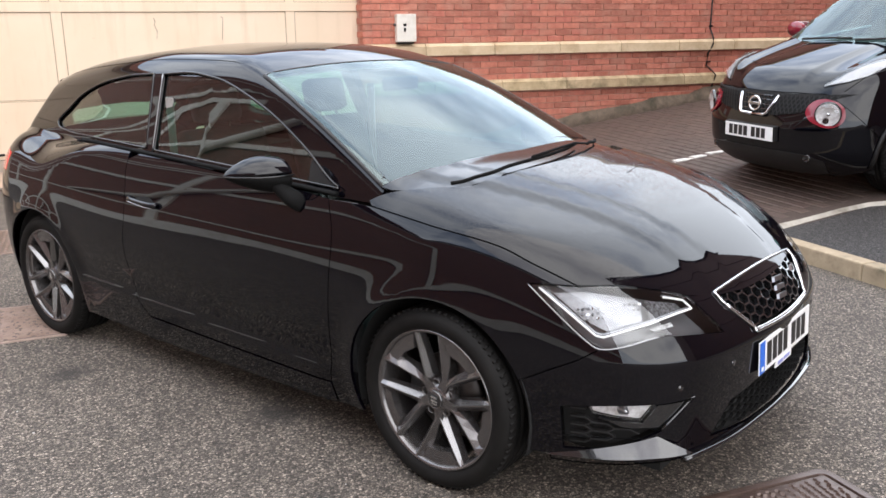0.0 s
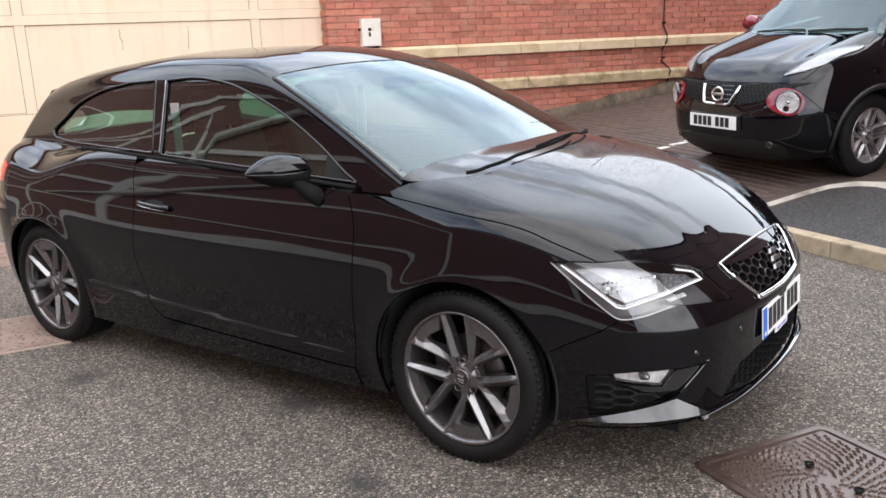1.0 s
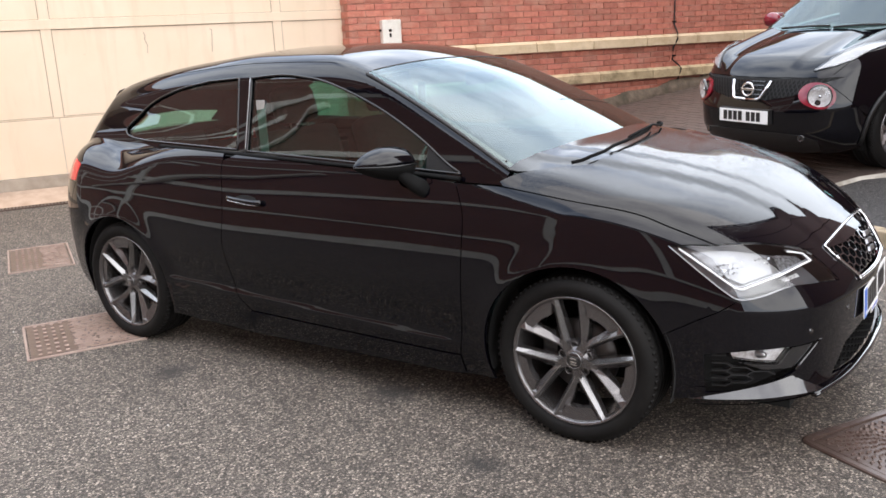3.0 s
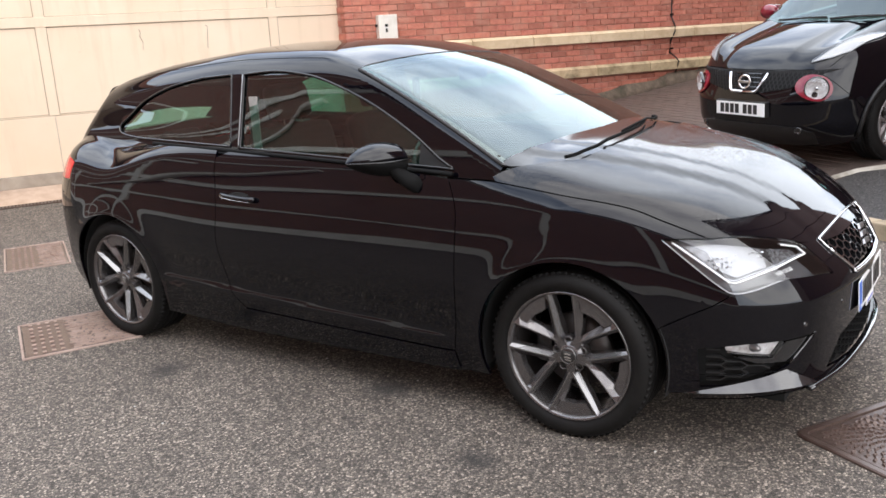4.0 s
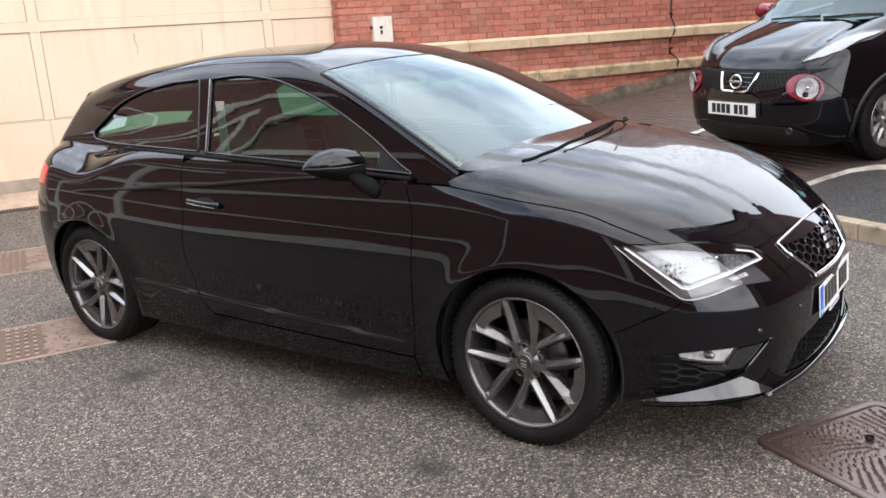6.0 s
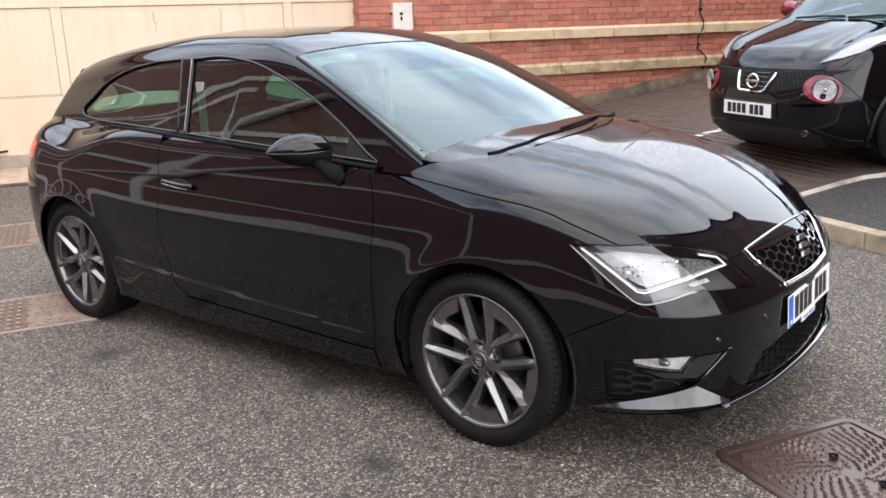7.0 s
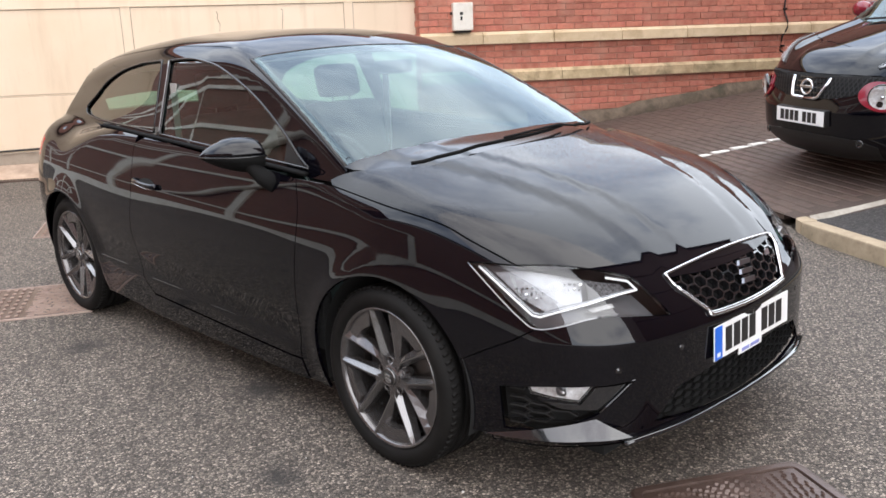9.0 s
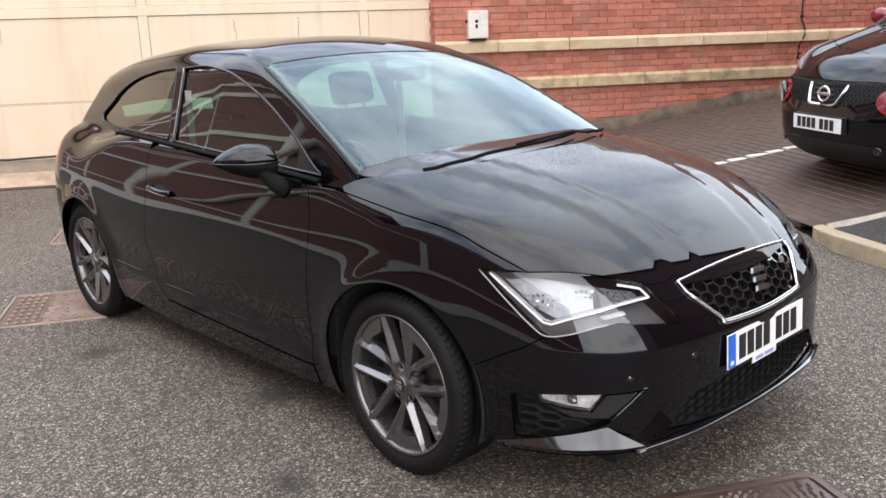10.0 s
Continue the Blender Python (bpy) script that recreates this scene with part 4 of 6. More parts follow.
# shared seams of the right flank, as x and z
DOOR_BACK = curved([(-0.515, 0.985), (-0.51, 0.93), (-0.487, 0.85), (-0.475, 0.74), (-0.483, 0.60), (-0.445, 0.41), (-0.415, 0.345), (-0.35, 0.288)], 4)
DOOR_LOW = [(-0.35, 0.288), (0.17, 0.275), (0.815, 0.262)]
DOOR_FRONT = curved([(0.815, 0.262), (0.84, 0.44), (0.853, 0.675), (0.848, 0.83), (0.80, 0.945)], 4)
BELT = [(0.80, 0.947), (0.67, 0.958), (0.22, 0.978), (-0.44, 1.012), (-0.515, 1.010)]
LAMP_TOP = [(1.628, -0.797, 0.764), (1.70, -0.765, 0.765), (1.770, -0.738, 0.766), (1.90, -0.60, 0.742), (2.003, -0.475, 0.714)]
LAMP_LOW = curved([(2.112, -0.418, 0.605), (2.050, -0.577, 0.627), (1.996, -0.654, 0.628), (1.92, -0.718, 0.600), (1.858, -0.752, 0.590), (1.815, -0.768, 0.615), (1.745, -0.786, 0.672), (1.628, -0.797, 0.764)], 4)
HOOD_SEAM = curved([(0.985, -0.815, 0.934), (1.085, -0.822, 0.927), (1.317, -0.826, 0.903), (1.513, -0.793, 0.867), (1.627, -0.774, 0.824), (1.770, -0.738, 0.766)], 5)
GRILLE = [(-0.350, 0.700), (-0.18, 0.712), (0, 0.716), (0.18, 0.712), (0.350, 0.700), (0.345, 0.670), (0.262, 0.590), (0.235, 0.572), (0.0, 0.566), (-0.235, 0.572), (-0.262, 0.590), (-0.345, 0.670)]
FOG = [(1.755, -0.79, 0.400), (1.90, -0.74, 0.418), (2.083, -0.571, 0.432), (2.02, -0.659, 0.339), (1.90, -0.73, 0.278), (1.765, -0.785, 0.262)]
INTAKE = [(-0.50, 0.285), (-0.40, 0.375), (-0.20, 0.40), (0, 0.402), (0.20, 0.40), (0.40, 0.375), (0.50, 0.285), (0.25, 0.262), (0, 0.258), (-0.25, 0.262)]

LAMP_TOP, LAMP_LOW, HOOD_SEAM = settle(LAMP_TOP, lower), settle(LAMP_LOW, lower), settle(HOOD_SEAM, lower)
hood_rear = curved([(1.285, 0.0), (1.287, -0.30), (1.25, -0.55), (1.16, -0.66), (1.04, -0.77), (0.985, -0.815)], 6)
half = [tuple(q) for q in hood_rear] + [(q[0], q[1]) for q in HOOD_SEAM[1:]] + [(q[0], q[1]) for q in LAMP_TOP[3:]] + [(2.048, -0.352), (2.078, -0.18), (2.086, 0.0)]
hood_loop = top_on(lower, half + [(x, -y) for x, y in half[-2:0:-1]])
skin("hood", shell(lower, hood_loop, (-0.25, 0, -1), step=0.032), paint_wet, coupe, "black bonnet beaded with rain")

seam = settle([(1.80, -0.78, 0.552), (1.72, -0.815, 0.512), (1.665, -0.83, 0.482)], lower)
front_arch = side_on(lower, arch(AXLE, 24, 202, 26))
wing_loop = np.vstack((front_arch, side_on(lower, [(0.93, 0.175), (0.83, 0.175)]), side_on(lower, DOOR_FRONT), HOOD_SEAM, LAMP_TOP[1::-1], LAMP_LOW[::-1][1:13], seam))
wing = shell(lower, wing_loop, (0, 0.85, -0.5), step=0.022)
skin("front_wing", wing, paint, coupe)
skin("front_wing", mirrored(wing), paint, coupe)

door_loop = side_on(lower, [*DOOR_BACK, *DOOR_LOW[1:], *DOOR_FRONT[1:], *BELT[1:-1]])
door_s = shell(lower, door_loop, (0, 0.92, -0.38), step=0.022)
doors = [skin("door", door_s, paint, coupe), skin("door", mirrored(door_s), paint, coupe)]
sill_loop = side_on(lower, [*DOOR_LOW, (0.83, 0.175), (-0.42, 0.165)])
sill = shell(lower, sill_loop, (0, 0.95, -0.2), lift=0.004)
skin("sill_skirt", sill, paint, coupe), skin("sill_skirt", mirrored(sill), paint, coupe)

rear_arch = arch(-AXLE, -22, 202, 28)
quarter_loop = side_on(whole, [*DOOR_BACK[:-1], (-0.35, 0.288), (-0.42, 0.165), *rear_arch, (-1.66, 0.22), (-1.80, 0.30), (-1.78, 0.60), (-1.66, 0.84), (-1.63, 0.93), (-1.72, 0.955), (-1.80, 0.985), (-1.78, 1.045), (-1.5, 1.038), (-1.3, 1.033), (-0.9, 1.026), (-0.52, 1.016)])
quarter = shell(whole, quarter_loop, (0, 0.85, -0.5), step=0.022)
skin("rear_quarter", quarter, paint, coupe), skin("rear_quarter", mirrored(quarter), paint, coupe)


def back_on(yz):
    s = np.array([(-2.6, y, z) for y, z in yz], float)
    return meet(lower, s, np.array((1.0, 0.0, 0.0)), 2.0, 260)[0]


edge = side_on(lower, [(-1.80, 0.30), (-1.78, 0.60), (-1.66, 0.84)])
lamp_r = np.vstack((side_on(lower, [(-1.66, 0.84), (-1.63, 0.93), (-1.72, 0.955)]), back_on([(-0.62, 0.925), (-0.42, 0.90), (-0.45, 0.80), (-0.66, 0.81)])))
rear_loop = np.vstack((edge[:-1], lamp_r[0:1], lamp_r[:2:-1][0:0], back_on([(-0.66, 0.81), (-0.45, 0.80), (-0.42, 0.90), (0, 0.91), (0, 0.25), (-0.6, 0.25)])))
rear_s = shell(lower, rear_loop, (0.75, 0.65, -0.1), step=0.04)
skin("rear_bumper", joined(rear_s, mirrored(rear_s)), paint, coupe)
tail_s = shell(lower, lamp_r, (0.6, 0.75, -0.2), step=0.025)
skin("tail_light", tail_s, red_lens, coupe, "red tail light"), skin("tail_light", mirrored(tail_s), red_lens, coupe, "red tail light")
shelf = top_on(lower, [(-1.60, -0.64), (-1.95, -0.52), (-2.0, 0), (-1.5, 0), (-1.2, -0.62), (-1.3, -0.70)])
shelf_s = shell(lower, shelf, (0, 0.3, -1), step=0.05)
skin("tailgate_ledge", joined(shelf_s, mirrored(shelf_s)), paint, coupe)

# front bumper, both halves in one
bump = np.vstack((side_on(lower, arch(AXLE, 24, -14, 9)), front_on(lower, [(-0.80, 0.205)])[0:0],
                  [(1.72, -0.80, 0.232), (1.87, -0.745, 0.236), (2.00, -0.66, 0.238), (2.07, -0.58, 0.242), (2.14, -0.38, 0.248), (2.16, -0.15, 0.252), (2.168, 0.0016, 0.252)], front_on(lower, [INTAKE[3 + 5], INTAKE[9], INTAKE[0], INTAKE[1], INTAKE[2], INTAKE[3]]), [(2.168, 0.0016, 0.566)],
                  front_on(lower, GRILLE[9:]), [(2.048, -0.352, 0.702), (2.003, -0.475, 0.714)], LAMP_LOW[:17], seam))
FOG = settle(FOG, lower)
fog_hole = np.array(FOG)
bumper_s = shell(lower, bump, (-0.8, 0.6, -0.05), holes=(fog_hole,), step=0.026, gap=0.0015)
skin("front_bumper", joined(bumper_s, mirrored(bumper_s)), paint, coupe)

# upper frame
SCREEN_EDGE = [(0.985, -0.737, 0.985), (0.80, -0.708, 1.085), (0.60, -0.676, 1.185), (0.40, -0.645, 1.278), (0.225, -0.612, 1.350)]
SCREEN_EDGE = [tuple(q) for q in settle(curved(SCREEN_EDGE, 5), upper)]
ROOF_EDGE = [(0.225, -0.600), (0.0, -0.585), (-0.5, -0.565), (-1.0, -0.535), (-1.4, -0.500), (-1.70, -0.455)]
DOOR_GLASS = np.vstack((curved([(0.775, 0.966), (0.70, 1.006), (0.55, 1.104), (0.316, 1.222), (0.042, 1.319), (-0.13, 1.351), (-0.284, 1.362), (-0.478, 1.352)], 5), [(-0.442, 1.018)]))
SIDE_GLASS = np.vstack((curved([(-0.512, 1.022), (-0.572, 1.352)], 2), curved([(-0.80, 1.340), (-1.06, 1.300), (-1.28, 1.232), (-1.39, 1.156), (-1.452, 1.108), (-1.450, 1.082), (-1.40, 1.060), (-1.25, 1.044)], 4)))
SCREEN_UNDER = settle(np.array(SCREEN_EDGE) + np.array((0.012, 0.03, 0.004)), upper)
frame_loop = np.vstack((SCREEN_UNDER, top_on(upper, ROOF_EDGE[1:]), side_on(upper, [(-1.80, 1.20), (-1.93, 1.02), (-1.95, 0.93), (-1.5, 0.93), (-0.5, 0.95), (0.5, 0.94)]), side_on(upper, [(0.97, 0.93)])))
dg, sg = side_on(upper, DOOR_GLASS), side_on(upper, SIDE_GLASS)
frame_s = shell(upper, frame_loop, (0, 0.82, -0.57), holes=(dg, sg), step=0.018, depth=0.035)
skin("side_frame", frame_s, paint, coupe), skin("side_frame", mirrored(frame_s), paint, coupe)
for ob_door, flip in ((doors[0], False), (doors[1], True)):
    g = shell(upper, dg, (0, 0.9, -0.3), step=0.05, depth=0.004, lift=-0.008, gap=0.001)
    q = shell(upper, sg, (0, 0.9, -0.3), step=0.05, depth=0.004, lift=-0.008, gap=0.001)
    skin("door_glass", mirrored(g) if flip else g, tinted, ob_door, "tinted side window")
    skin("quarter_glass", mirrored(q) if flip else q, tinted, coupe, "tinted rear side window")
    k = Matrix.Diagonal((1, -1 if flip else 1, 1, 1))
    for nm, lp, par in (("window_trim", dg, ob_door), ("window_trim", sg, coupe)):
        part(nm, merge(bmesh.new(), tube([Vector(p) for p in spaced(lp, 0.03)], 0.006, 6, closed=True), k), trim_black, par, "glossy black window trim", True)
    belt = side_on(upper, [(0.78, 0.958), (0.22, 0.986), (-0.44, 1.012), (-0.51, 1.014), (-1.10, 1.032)]) + np.array((0, -0.019, -0.008))
    part("belt_seal", merge(bmesh.new(), tube([Vector(p) for p in spaced(belt, 0.06, False)], 0.014, 8, flat=0.7), k), matt_black, coupe, "black rubber belt seal", True)
    pil = side_on(upper, [(-0.452, 1.012), (-0.487, 1.352)])
    part("pillar_strip", merge(bmesh.new(), tube([Vector(p) + Vector((0, -0.004, 0)) for p in spaced(pil, 0.03, False)], 0.003, 6), k), satin, ob_door, "grey pillar strip", True)
    sail = side_on(upper, [(0.775, 0.968), (0.60, 1.072), (0.60, 0.966)])
    s3 = shell(upper, sail, (0, 0.9, -0.3), step=0.03, lift=-0.004)
    skin("mirror_sail", mirrored(s3) if flip else s3, black_plastic, ob_door, "black plastic corner panel")

roof_half = ROOF_EDGE + [(-1.76, -0.42), (-1.78, 0.0)]
roof_xy = [(0.255, 0.0), (0.25, -0.30)] + roof_half
roof_loop = top_on(upper, roof_xy + [(x, -y) for x, y in roof_xy[-2:0:-1]])
roof_s = shell(upper, roof_loop, (0, 0, -1), step=0.05, depth=0.02)
skin("roof", roof_s, paint, coupe)
skin("headliner", shell(upper, roof_loop, (0, 0, -1), step=0.08, depth=0, lift=-0.03), cloth_light, coupe, "pale grey headliner")
screen_low = [(1.085, -0.60, 0.985), (1.115, -0.3, 0.99), (1.125, 0, 0.99)]
sh = SCREEN_EDGE[::-1] + screen_low
screen_loop = np.array(sh + [(x, -y, z) for x, y, z in sh[-2::-1]] + [(0.24, 0.30, 1.378), (0.245, 0, 1.385), (0.24, -0.30, 1.378)])
screen_s = shell(upper, screen_loop, (-0.5, 0, -0.86), step=0.03, depth=0, lift=0.003)
skin("windscreen", screen_s, clear_glass, coupe, "windscreen reflecting pale sky")
for k in (1, -1):
    part("windscreen_seal", tube([(x, y * k, z + 0.002) for x, y, z in settle(np.array(SCREEN_EDGE), lambda p: upper(p) - 0.002)], 0.0075, 6), rubber, coupe, "black rubber seal", True)
part("roof_seal", tube([Vector(q) for q in settle(curved([(0.225, -0.612, 1.352), (0.24, -0.3, 1.385), (0.245, 0, 1.394), (0.24, 0.3, 1.385), (0.225, 0.612, 1.352)], 6), lambda p: upper(p) - 0.002)], 0.0045, 6), rubber, coupe, "", True)
back_glass = np.array([(-1.83, -0.44, 1.23), (-1.99, -0.53, 0.99), (-2.01, 0, 0.99), (-1.99, 0.53, 0.99), (-1.83, 0.44, 1.23), (-1.82, 0, 1.25)])
skin("rear_glass", shell(upper, back_glass, (0.85, 0, -0.5), step=0.06, depth=0.005), clear_glass, coupe, "rear window")
spoiler = np.vstack((top_on(upper, [(-1.70, -0.47), (-1.85, -0.46), (-1.88, 0), (-1.85, 0.46), (-1.70, 0.47), (-1.72, 0)])))
skin("roof_spoiler", shell(upper, spoiler, (0.1, 0, -1), step=0.05, lift=0.012, depth=0.03), paint, coupe)

# cowl below the windscreen, wipers
cowl_half = [(1.285, 0.0), (1.287, -0.30), (1.25, -0.55), (1.16, -0.66), (1.03, -0.75), (0.99, -0.76), (1.00, -0.66), (1.05, -0.40), (1.07, 0)]
cowl_loop = top_on(lower, cowl_half + [(x, -y) for x, y in cowl_half[-2:0:-1]])
skin("cowl_panel", shell(lower, cowl_loop, (-0.2, 0, -1), step=0.03, lift=-0.014), cowl_black, coupe, "black plastic scuttle panel")

# ---- wheels ----
def wheel_thing(owner, m, r=TYRE, rim=0.245, width=0.215, turn=95.0, name="wheel", metal=None, spokes=5, half_open=12.0, cut=True):
    metal = metal or alloy
    w = new(name)
    w.parent, w.matrix_basis = owner, m
    hgt = r - rim
    side = [(rim - 0.006, 0.012), (rim + 0.002, -0.004), (rim + 0.18 * hgt, -0.016), (rim + 0.5 * hgt, -0.022), (rim + 0.76 * hgt, -0.014), (rim + 0.92 * hgt, 0.002), (r, 0.022)]
    tread = []
    for c in (0.055, 0.09, 0.125, 0.16):
        tread += [(r, c - 0.006), (r - 0.007, c - 0.005), (r - 0.007, c + 0.005), (r, c + 0.006)]
    bm = lathe(side + tread + [(r, width - 0.022), (r - 0.01, width), (rim + 0.02, width + 0.01), (rim, width)], 80)
    for k in range(76):
        a = 2 * math.pi * k / 76
        merge(bm, box(-0.0055, 0.0055, -0.001, 0.030, r - 0.011, r - 0.0003), Matrix.Rotation(a, 4, 'Y') @ pose(0, 0, 0, 0, 0, 12))
    tyre = part("tyre", bm, tyre_m, w, "black rubber tyre", True)
    part("rim", lathe([(rim - 0.004, 0.010), (rim + 0.003, -0.003), (rim + 0.003, -0.009), (rim - 0.003, -0.010), (rim - 0.010, -0.002), (rim - 0.016, 0.02), (rim - 0.022, 0.10), (rim - 0.03, 0.19)], 80), metal, w, "", True)
    part("rim_lip", lathe([(rim + 0.002, -0.0092), (rim + 0.0005, -0.0112), (rim - 0.0008, -0.0108)], 80), alloy_facet, w, "thin machined rim edge", True)
    part("hub", lathe([(0.001, 0.010), (0.030, 0.010), (0.036, 0.012), (0.046, 0.022), (0.060, 0.036), (0.072, 0.05), (0.05, 0.07)], 40), metal, w, "", True)
    part("centre_cap", lathe([(0.0005, 0.001), (0.026, 0.001), (0.029, 0.003), (0.0305, 0.010)], 32), gloss_black, w, "black centre cap", True)
    part("cap_ring", lathe([(0.0285, 0.002), (0.0305, 0.000), (0.0325, 0.003), (0.033, 0.012)], 32), alloy_facet, w, "bright cap ring", True)
    cap = bmesh.new()
    for q in (-0.0035, 0.0095):
        merge(cap, prism([(-0.015, q - 0.003), (0.011, q - 0.006), (0.015, q + 0.001), (-0.011, q + 0.004)], -0.0014, 0.001, 0.95))
    merge(cap, prism([(-0.012, -0.015), (0.013, -0.018), (0.015, -0.013), (-0.011, -0.010)], -0.0014, 0.001, 0.95))
    part("cap_emblem", cap, alloy_cut, w, "satin emblem")
    step = 360.0 / spokes
    # each row: share of the length, width and drop of the slot side, width of the other slant, depths of ridge, foot and back
    section = ((0.0, 0.017, 0.022, 0.012, 0.016, 0.018, 0.060), (0.16, 0.016, 0.020, 0.016, 0.011, 0.020, 0.056), (0.38, 0.015, 0.018, 0.021, 0.006, 0.023, 0.052),
               (0.66, 0.014, 0.016, 0.025, 0.000, 0.023, 0.046), (0.86, 0.013, 0.012, 0.031, -0.005, 0.018, 0.042), (1.0, 0.012, 0.008, 0.042, -0.007, 0.010, 0.036))
    for k in range(spokes):
        base = turn + k * step
        for sgn in (-1, 1):
            a0, a1 = radians(base + sgn * 33), radians(base + sgn * half_open)
            p0 = Vector((0.062 * math.cos(a0), 0, 0.062 * math.sin(a0)))
            p1 = Vector(((rim - 0.006) * math.cos(a1), 0, (rim - 0.006) * math.sin(a1)))
            d = p1 - p0
            n = Vector((-d.z, 0, d.x)).normalized() * sgn
            bow = n * 0.002
            bm, rows = bmesh.new(), []
            for t, ws, drop, wf, y, yf, dp in section:
                c = p0 + d * t + bow * math.sin(math.pi * t)
                rows.append([bm.verts.new(c + n * q + Vector((0, yy, 0))) for q, yy in ((-ws * 1.05, y + dp), (-ws, y + drop), (-0.0022, y), (0.0022, y), (wf, yf), (wf * 1.05, y + dp))])
            for ra, rb in zip(rows, rows[1:]):
                for i in range(5):
                    bm.faces.new((ra[i], ra[i + 1], rb[i + 1], rb[i]))
                bm.faces.new((ra[5], ra[0], rb[0], rb[5]))
            bm.faces.new(rows[0]), bm.faces.new(rows[-1][::-1])
            sp = part("spoke", bm, metal, w)
            # slot side and ridge in brighter metal, for the sky they would catch
            sp.data.materials.append(alloy_facet)
            for fi in range(len(rows) - 1):
                for j in (1, 2):
                    sp.data.polygons[fi * 6 + j].material_index = 1
        # the web that fills the rim between two blades of one fork
        pts = [((rim - 0.006) * math.cos(radians(base + step / 2 + q)), (rim - 0.006) * math.sin(radians(base + step / 2 + q))) for q in np.linspace(-(step / 2 - half_open - 3), step / 2 - half_open - 3, 7)]
        inner = [((rim - 0.046) * math.cos(radians(base + step / 2 + q)), (rim - 0.062) * math.sin(radians(base + step / 2 + q))) for q in (16, 0, -16)]
        part("rim_web", prism(pts + inner, 0.004, 0.034, 0.93), metal, w)
        fork = Matrix.Rotation(-radians(base + step / 2), 4, 'Y')
        part("fork_root", prism([(0.018, -0.022), (0.060, -0.017), (0.085, -0.020), (0.094, 0.0), (0.085, 0.020), (0.060, 0.017), (0.018, 0.022)], 0.015, 0.06, 0.9, fork), metal, w)
        b = radians(base)
        at = pose(0.054 * math.cos(b), 0, 0.054 * math.sin(b))
        part("bolt_seat", lathe([(0.0175, 0.060), (0.0165, 0.020), (0.0145, 0.017), (0.0125, 0.022), (0.0115, 0.05)], 16, at), metal, w, "", True)
        part("wheel_bolt", lathe([(0.001, 0.026), (0.008, 0.026), (0.0105, 0.030), (0.0105, 0.06)], 8, at), trim_black, w)
    part("brake_disc", lathe([(0.05, 0.075), (0.14, 0.075), (0.142, 0.10), (0.05, 0.10)], 48), disc_m, w, "grey brake disc", True)
    part("caliper", box(-0.155, -0.09, 0.055, 0.12, -0.06, 0.06, bevel=0.012), trim_black, w, "dark brake caliper")
    return w


for cx, spin in ((AXLE, 95.0), (-AXLE, 62.0)):
    for k in (1, -1):
        m = pose(cx, -0.862 * k, HUB, 0, 0, 0 if k > 0 else 180)
        wheel_thing(coupe, m, turn=spin)
        part("arch_liner", half_lathe([(0.372, 0.0), (0.372, 0.34), (0.05, 0.34)], -16, 196, 40, pose(cx, -0.845, HUB) if k > 0 else pose(cx, 0.845, HUB, 0, 0, 180)), liner_m, coupe, "dark wheel arch liner", True)

# floor and engine bay that close the body below and inside
part("floor_pan", box(-1.95, 2.0, -0.60, 0.60, 0.17, 0.30), liner_m, coupe)
part("floor_pan", box(-0.92, 0.90, -0.74, 0.74, 0.175, 0.28), liner_m, coupe)
part("engine_bay", merge(box(1.0, 1.98, -0.46, 0.46, 0.28, 0.66), box(0.93, 1.0, -0.72, 0.72, 0.2, 0.88)), liner_m, coupe)
for y in (-0.80, 0.58):
    part("side_floor", box(-0.92, 0.92, y, y + 0.22, 0.17, 0.32), liner_m, coupe)
part("boot_tub", box(-1.95, -0.95, -0.60, 0.60, 0.28, 0.90), liner_m, coupe)

